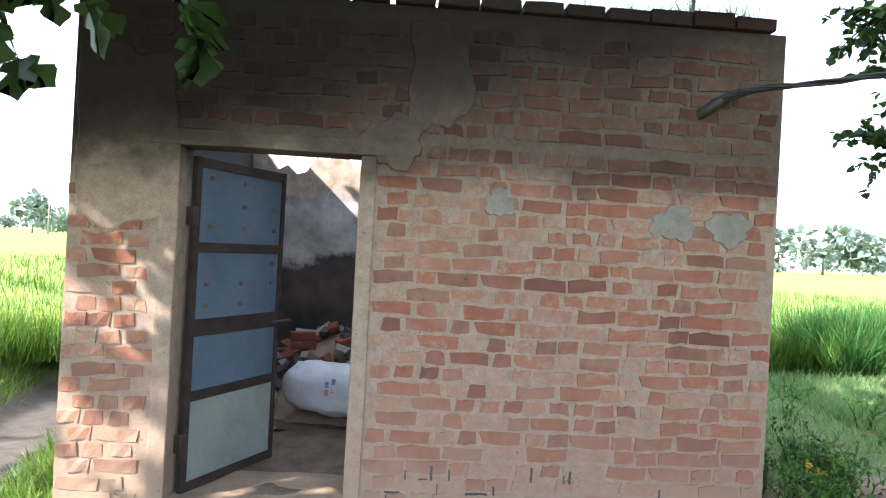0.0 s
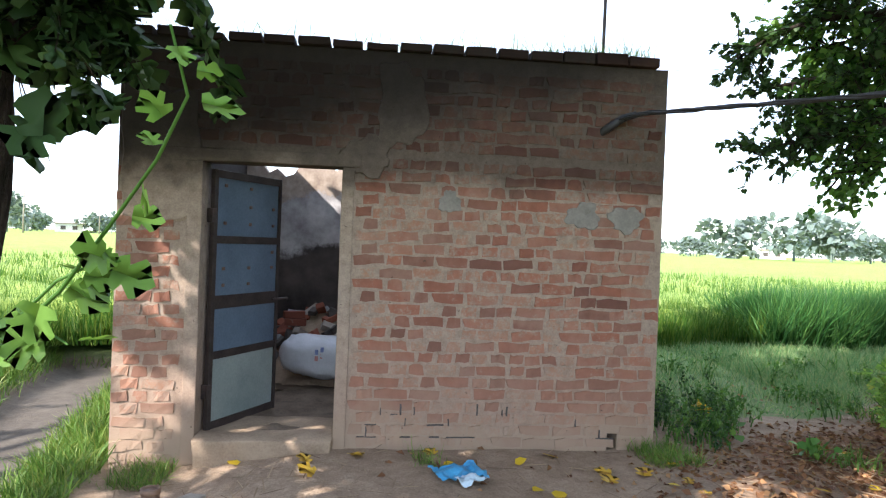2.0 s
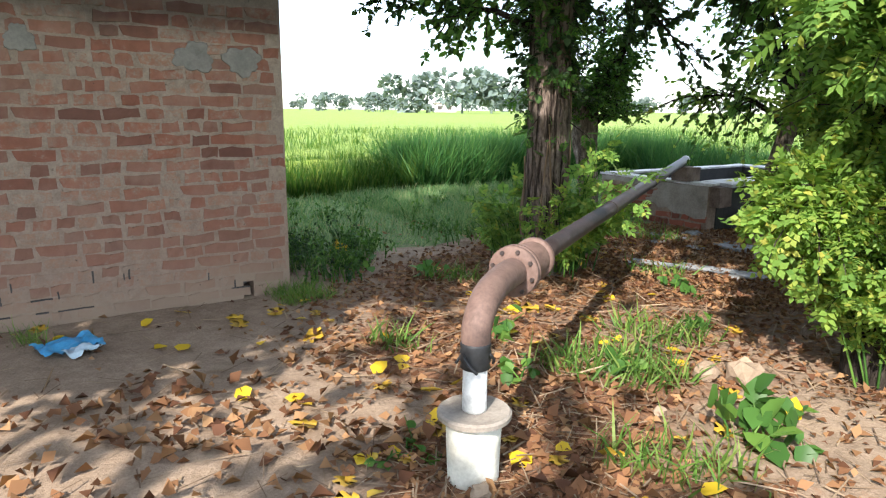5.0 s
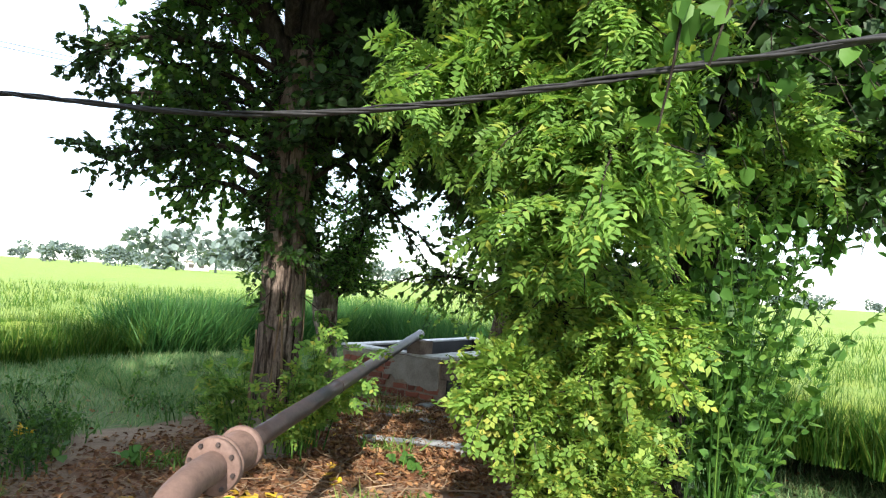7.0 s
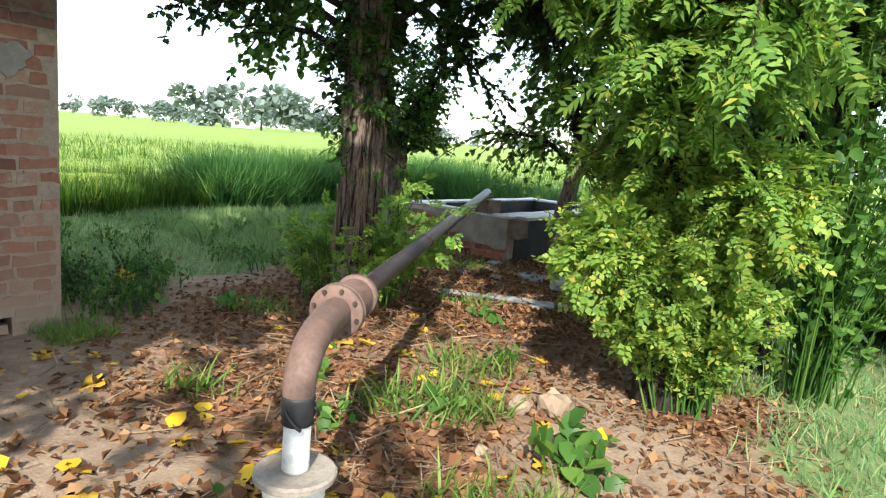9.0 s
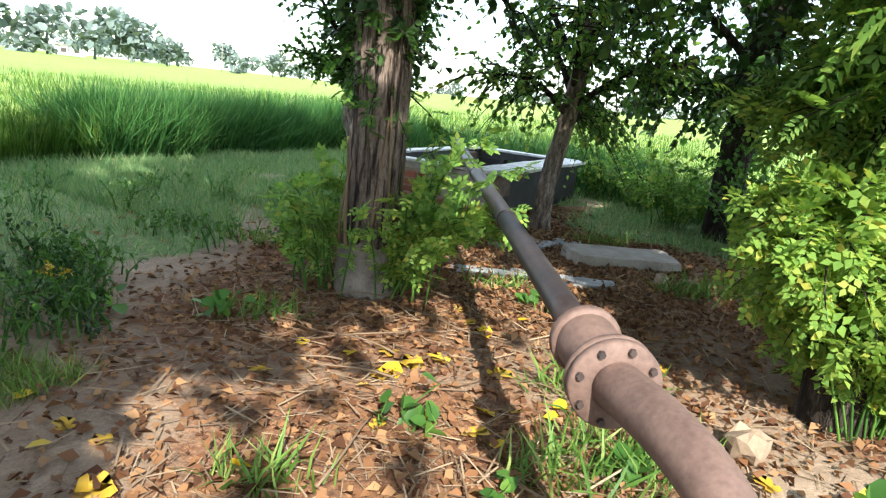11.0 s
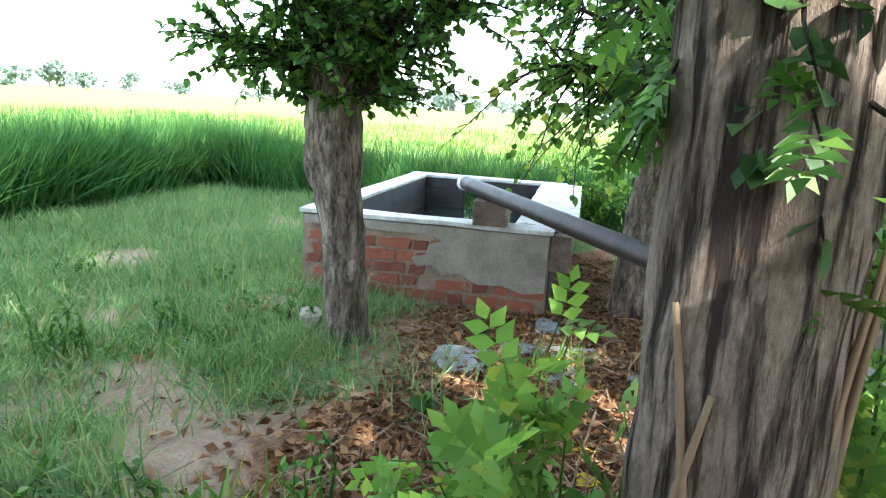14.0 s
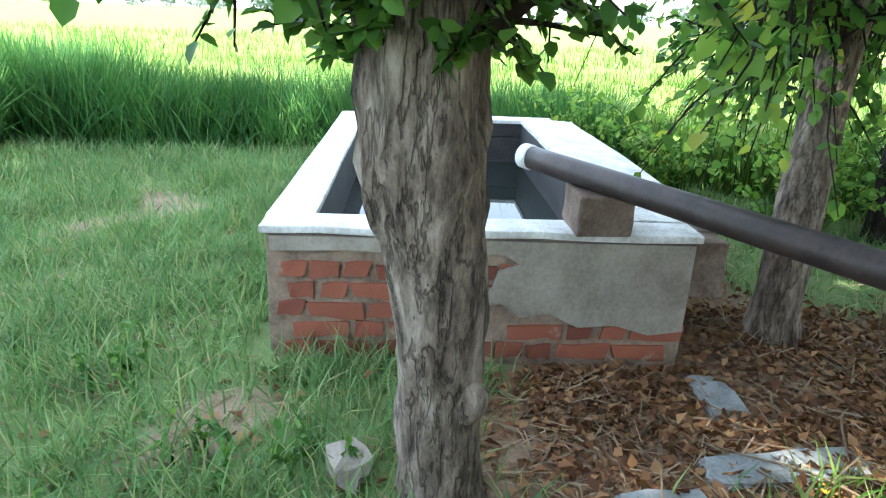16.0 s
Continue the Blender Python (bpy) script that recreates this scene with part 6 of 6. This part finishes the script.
tube_ob("shaft", [(-3.05, -1.62, -0.2), (-3.052, -1.62, 0.1), (-3.05, -1.62, 0.32)], [0.04, 0.04, 0.04], POST, post, seg=18)
part("rim", lathe([(0.041, 0.3), (0.044, 0.305), (0.044, 0.325), (0.034, 0.327), (0.03, 0.31)], (-3.05, -1.62, 0)), POST, post, "", True)
for k, (x, y, rz) in enumerate(((-3.25, -1.0, 20), (-3.05, -1.05, 70), (-3.15, -1.2, 100), (-3.4, -1.1, 140))):
    rubble_brick(x, y, 0.02 - 0.03 * (x < -3.2), 0, 8, rz, 1.0, CEMENT if k % 2 else BRICK, "fallen_brick", "fallen brick lying in the grass", "fallen bricks")

rod = tube_ob("roof_rod", [(-0.33, 0.5, 2.6), (-0.33, 0.5, 3.0), (-0.325, 0.5, 3.7)], [0.014] * 3, DARK_IRON, seg=8)
tagged(rod, "thin iron rod standing on the roof", "rod")

# yellow leaves: each one lies by itself
for k in range(125):
    if k < 22:
        x, y = rng.uniform(-3.2, 0.0), rng.uniform(-1.2, -0.12)
    elif k < 70:
        x, y = rng.uniform(-0.9, 2.2), rng.uniform(-3.4, -0.6)
    else:
        x, y = rng.uniform(0.8, 4.4), rng.uniform(-1.6, 0.3)
    if k >= 95:
        x, y = rng.uniform(-0.9, 0.5), rng.uniform(-3.5, -1.9)
    v, f = scatter(lobed() if k % 2 else roundish(0.9), np.array([[x, y, float(ground_z(np.array(x), np.array(y))) + 0.016]]), np.array([[rng.normal(), rng.normal(), 0.12]]), [rng.uniform(0.07, 0.13)], wild=0.25)
    tagged(from_arrays("yellow_leaf", v, f, LEAF_YELLOW), "fallen yellow leaf on the earth", "leaf", "fallen yellow leaves")


def carpet(name, label, count, weight, template, size, mat, lo, hi, lift=0.012, wild=0.5, flat=0.25):
    x, y = points_in(count, lo, hi, weight)
    ok = ~solid_here(x, y)
    x, y = x[ok], y[ok]
    n = len(x)
    pos = np.stack([x, y, ground_z(x, y) + lift * rng.uniform(0.4, 1.6, n)], 1)
    along = np.stack([rng.normal(0, 1, n), rng.normal(0, 1, n), rng.normal(0, flat, n)], 1)
    v, f = scatter(template, pos, along, size * rng.uniform(0.5, 1.3, n), wild=wild)
    return tagged(from_arrays(name, v, f, mat), label, "litter", kind="stuff")


litter_w = lambda x, y: zones(x, y)[1] * 0.95 + 0.02
carpet("dead_leaves", "carpet of dead brown leaves", 60000, litter_w, kite(0.62, 0.2), 0.055, LEAF_DEAD, (-2, -5), (7, 2.5))
carpet("dry_stalks", "dry straw and twigs strewn on the earth", 46000, lambda x, y: np.maximum(litter_w(x, y), 0.10), (np.array([(-0.02, 0, 0), (0.02, 0, 0), (0.018, 1, 0.02), (-0.018, 1, 0.02)]), np.array([(0, 1, 2, 3)])), 0.16, STRAW, (-4, -6), (7, 2.5), 0.014, 0.3, 0.08)


carpet("dead_leaves", "scattered curled brown leaves on the bare earth", 1500, lambda x, y: 0.25 + 0.75 * step(wave(x, y, 2.3, 1.1), -0.2, 0.6), kite(0.7, 0.3), 0.075, LEAF_DEAD, (-1.9, -3.9), (0.6, -1.3), 0.016, 0.6, 0.35)
under = lambda x, y: (1 - zones(x, y)[0]) * step(x, 2.3, 2.9) * (0.35 + 0.65 * step(wave(x, y, 3.3, 0.5), -0.7, 0.3))
carpet("dead_leaves", "deep litter of brown leaves round the slabs", 26000, under, kite(0.6, 0.25), 0.05, LEAF_DEAD, (2.3, -2.2), (5.6, 0.7), 0.018, 0.6, 0.35)
carpet("dry_stalks", "fine straw round the slabs", 7000, under, (np.array([(-0.02, 0, 0), (0.02, 0, 0), (0.018, 1, 0.02), (-0.018, 1, 0.02)]), np.array([(0, 1, 2, 3)])), 0.14, STRAW, (2.3, -2.2), (5.6, 0.7), 0.022, 0.3, 0.12)


def tuft_weight(f):
    return lambda x, y: f(x, y) * ~solid_here(x, y)


x, y = points_in(210000, (-7, -7.5), (10, 6.5), tuft_weight(lambda x, y: zones(x, y)[0] * (0.45 + 0.55 * step(wave(x, y, 3.1, 0.7), -0.5, 0.7)) * (x > -0.1)))
grass_sheet("verge_grass", "short grey-green grass on the verge", x, y, rng.uniform(0.05, 0.16, len(x)), BANK_GRASS, 0.6, 0.06)
x, y = points_in(60000, (-6.6, -4.5), (-3.85, 4.5), tuft_weight(lambda x, y: zones(x, y)[0]))
grass_sheet("bank_grass", "bright grass on the channel's bank", x, y, rng.uniform(0.08, 0.24, len(x)), GRASS, 0.6, 0.05)
x, y = points_in(75000, (0.0, -4.5), (5.5, 2.5), tuft_weight(lambda x, y: 0.6 * step(wave(x, y, 2.6, 4.0) + 1.3 * np.exp(-((x - 0.75) ** 2 + (y + 2.35) ** 2) / 0.35) - 0.35, 0.5, 1.0) * (1 - zones(x, y)[0])))
grass_sheet("weed_tufts", "green tufts of grass among dead leaves", x, y, rng.uniform(0.06, 0.22, len(x)), GRASS, 0.7, 0.07)
x, y = points_in(14000, (-3.9, -0.4), (0.4, 0.02), lambda x, y: 0.7 * step(wave(x, y * 0.2, 3.2, 0.9) + 0.5 * step(x, -0.7, -0.1) + 0.8 * step(-x, 3.3, 3.5), 0.5, 1.0) * (abs(x + 2.8) > 0.6))
grass_sheet("wall_foot_grass", "sparse grass at the foot of the wall", x, y, rng.uniform(0.04, 0.14, len(x)), GRASS, 0.7, 0.05)
x, y = rng.uniform(-3.8, -0.05, 2200), rng.uniform(0.06, 0.22, 2200)
ok = rng.random(2200) < 0.15 + 0.85 * step(x, -1.6, -0.3)
x, y = x[ok], y[ok]
pos = np.stack([x, y, np.full(len(x), HUT_H + 0.05)], 1)
al = np.stack([rng.normal(0, 0.6, len(x)), rng.normal(0, 0.3, len(x)), np.ones(len(x))], 1)
v, f = scatter(blade(0.7, 0.03), pos, al, rng.uniform(0.06, 0.24, len(x)), wild=0.8)
tagged(from_arrays("roof_grass", v, f, BANK_GRASS), "dry grass growing along the top of the wall", "grass", kind="stuff")

x, y = points_in(120000, (2.4, 0.2), (9.0, 4.8), tuft_weight(lambda x, y: zones(x, y)[0] * (0.3 + 0.7 * step(wave(x, y, 4.3, 1.7), -0.4, 0.8))))
grass_sheet("meadow_grass", "lush green grass beside the tank", x, y, rng.uniform(0.05, 0.2, len(x)), BANK_GRASS, 0.7, 0.045)
x, y = points_in(52000, (4.0, 4.2), (11.5, 6.8), lambda x, y: step(to_edge(x, y), -0.5, 0.1) * (1 - step(to_edge(x, y), 0.9, 1.6)))
grass_sheet("tall_reeds", "tall dark green reeds at the field's edge", x, y, rng.uniform(0.6, 1.15, len(x)), REED, 0.35, 0.018)
x, y = points_in(16000, (8.2, -0.8), (10.6, 4.4), lambda x, y: step(to_edge(x, y), -0.7, 0.1) * (1 - step(to_edge(x, y), 0.6, 1.2)))
grass_sheet("tall_reeds", "tall dark green reeds behind the tank", x, y, rng.uniform(0.5, 0.95, len(x)), REED, 0.35, 0.018)

# sticks
for k in range(26):
    sx, sy = (rng.uniform(0.2, 2.4), rng.uniform(-2.4, -0.4)) if k < 18 else (rng.uniform(2.2, 4.6), rng.uniform(-1.6, 0.4))
    a, L = rng.uniform(0, 3.14), rng.uniform(0.25, 0.7)
    pts = [(sx + math.cos(a) * L * (u - 0.5) + 0.03 * math.sin(u * 5 + k), sy + math.sin(a) * L * (u - 0.5), 0.022 + 0.02 * abs(math.sin(u * 3 + k))) for u in np.linspace(0, 1, 7)]
    st = tube_ob("fallen_stick", pts, np.linspace(0.006, 0.0025, 7), STRAW, seg=6)
    tagged(st, "dry pale fallen stick on the leaf litter", "stick", "fallen sticks")

# broad-leaved weeds
for k, (x, y, s) in enumerate(((0.87, -3.17, 0.13), (0.99, -3.24, 0.1), (0.5, -2.2, 0.07), (0.75, -1.6, 0.08), (0.9, -2.5, 0.07), (1.1, -0.2, 0.09), (0.7, 0.35, 0.08), (2.6, -1.6, 0.08), (3.4, 0.4, 0.08), (2.9, -0.2, 0.09), (-0.45, -2.55, 0.05), (1.9, -2.2, 0.07), (-4.3, -1.4, 0.12), (-4.1, -1.1, 0.1))):
    stubs("weed", "low broad-leaved green weed in the earth", (x, y, float(ground_z(np.array(x), np.array(y)))), 5, s * 1.6, s * 1.3, 5, roundish(0.85), s, LEAF_BROAD, group="weeds")

for k in range(34):
    x, y = (rng.uniform(0.15, 2.6), rng.uniform(0.5, 3.8)) if k < 22 else (rng.uniform(2.6, 4.9), rng.uniform(1.4, 3.6))
    h = rng.uniform(0.12, 0.3)
    stubs("verge_weed", "leafy green weed standing in the verge grass", (x, y, 0.0), 7, h, h * 0.6, 12, roundish(0.7), 0.035, LEAF_BROAD, group="verge weeds")

for k in range(26):
    x, y = rng.uniform(0.12, 1.3), rng.uniform(0.12, 1.5)
    h = rng.uniform(0.18, 0.36)
    stubs("verge_weed", "dark leafy weed by the hut's corner", (x, y, -0.01), 8, h, h * 0.55, 16, roundish(0.6), 0.035, LEAF_BROAD if k % 3 else LEAF_DARK_SHADED, group="verge weeds")
flower = thing("yellow_weed", "weed with small yellow flower heads", "weed", at=(0.62, 0.53, 0))
for k in range(9):
    a = k * 2.4
    tip = np.array([0.62 + 0.1 * math.cos(a) * (k % 3) / 2, 0.53 + 0.1 * math.sin(a) * (k % 3) / 2, 0.16 + 0.02 * (k % 4)])
    from_arrays("stem", *tube_arrays([(0.62, 0.53, -0.02), (0.5 * (tip[0] + 0.62), 0.5 * (tip[1] + 0.53), 0.09), tuple(tip)], [0.003, 0.0025, 0.002], 5), LEAF_BROAD, flower)
    pos = tip + rng.normal(0, 0.008, (7, 3))
    from_arrays("flower_head", *scatter(roundish(0.8), pos, rng.normal(0, 1, (7, 3)) + np.array([0, 0, 0.6]), rng.uniform(0.02, 0.03, 7)), LEAF_YELLOW, flower, "small yellow flower head")

# open joints low on the wall
r = random.Random(31)
for k in range(22):
    x, z = r.uniform(-2.2, -0.4), r.choice((0.075, 0.16, 0.235))
    upright = k % 2
    bm = bmesh.new()
    if upright:
        box(bm, (x, -0.006, z), (x + r.uniform(0.006, 0.012), 0.006, z + r.uniform(0.04, 0.085)))
    else:
        box(bm, (x, -0.006, z), (x + r.uniform(0.05, 0.16), 0.006, z + r.uniform(0.005, 0.009)))
    roughen(bm, 0.004, 22, 2)
    part("open_joint", bm, DARK_GREY, wall_front, "dark open joint")

# ---- bricks of the hut's front, last ----


def build_front_bricks():
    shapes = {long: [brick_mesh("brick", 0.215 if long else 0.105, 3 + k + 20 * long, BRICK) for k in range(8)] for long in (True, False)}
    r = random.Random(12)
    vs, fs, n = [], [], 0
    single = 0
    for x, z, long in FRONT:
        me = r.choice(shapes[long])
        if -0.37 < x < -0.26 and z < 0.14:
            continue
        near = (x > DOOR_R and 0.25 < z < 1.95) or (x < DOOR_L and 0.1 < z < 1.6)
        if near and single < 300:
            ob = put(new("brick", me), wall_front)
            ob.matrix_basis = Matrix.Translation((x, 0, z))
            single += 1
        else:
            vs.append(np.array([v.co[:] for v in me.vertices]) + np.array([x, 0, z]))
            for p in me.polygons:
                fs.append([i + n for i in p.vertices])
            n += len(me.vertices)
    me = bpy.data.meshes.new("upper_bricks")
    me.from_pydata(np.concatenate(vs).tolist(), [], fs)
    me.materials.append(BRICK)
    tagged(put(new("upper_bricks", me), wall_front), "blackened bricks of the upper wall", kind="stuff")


build_front_bricks()
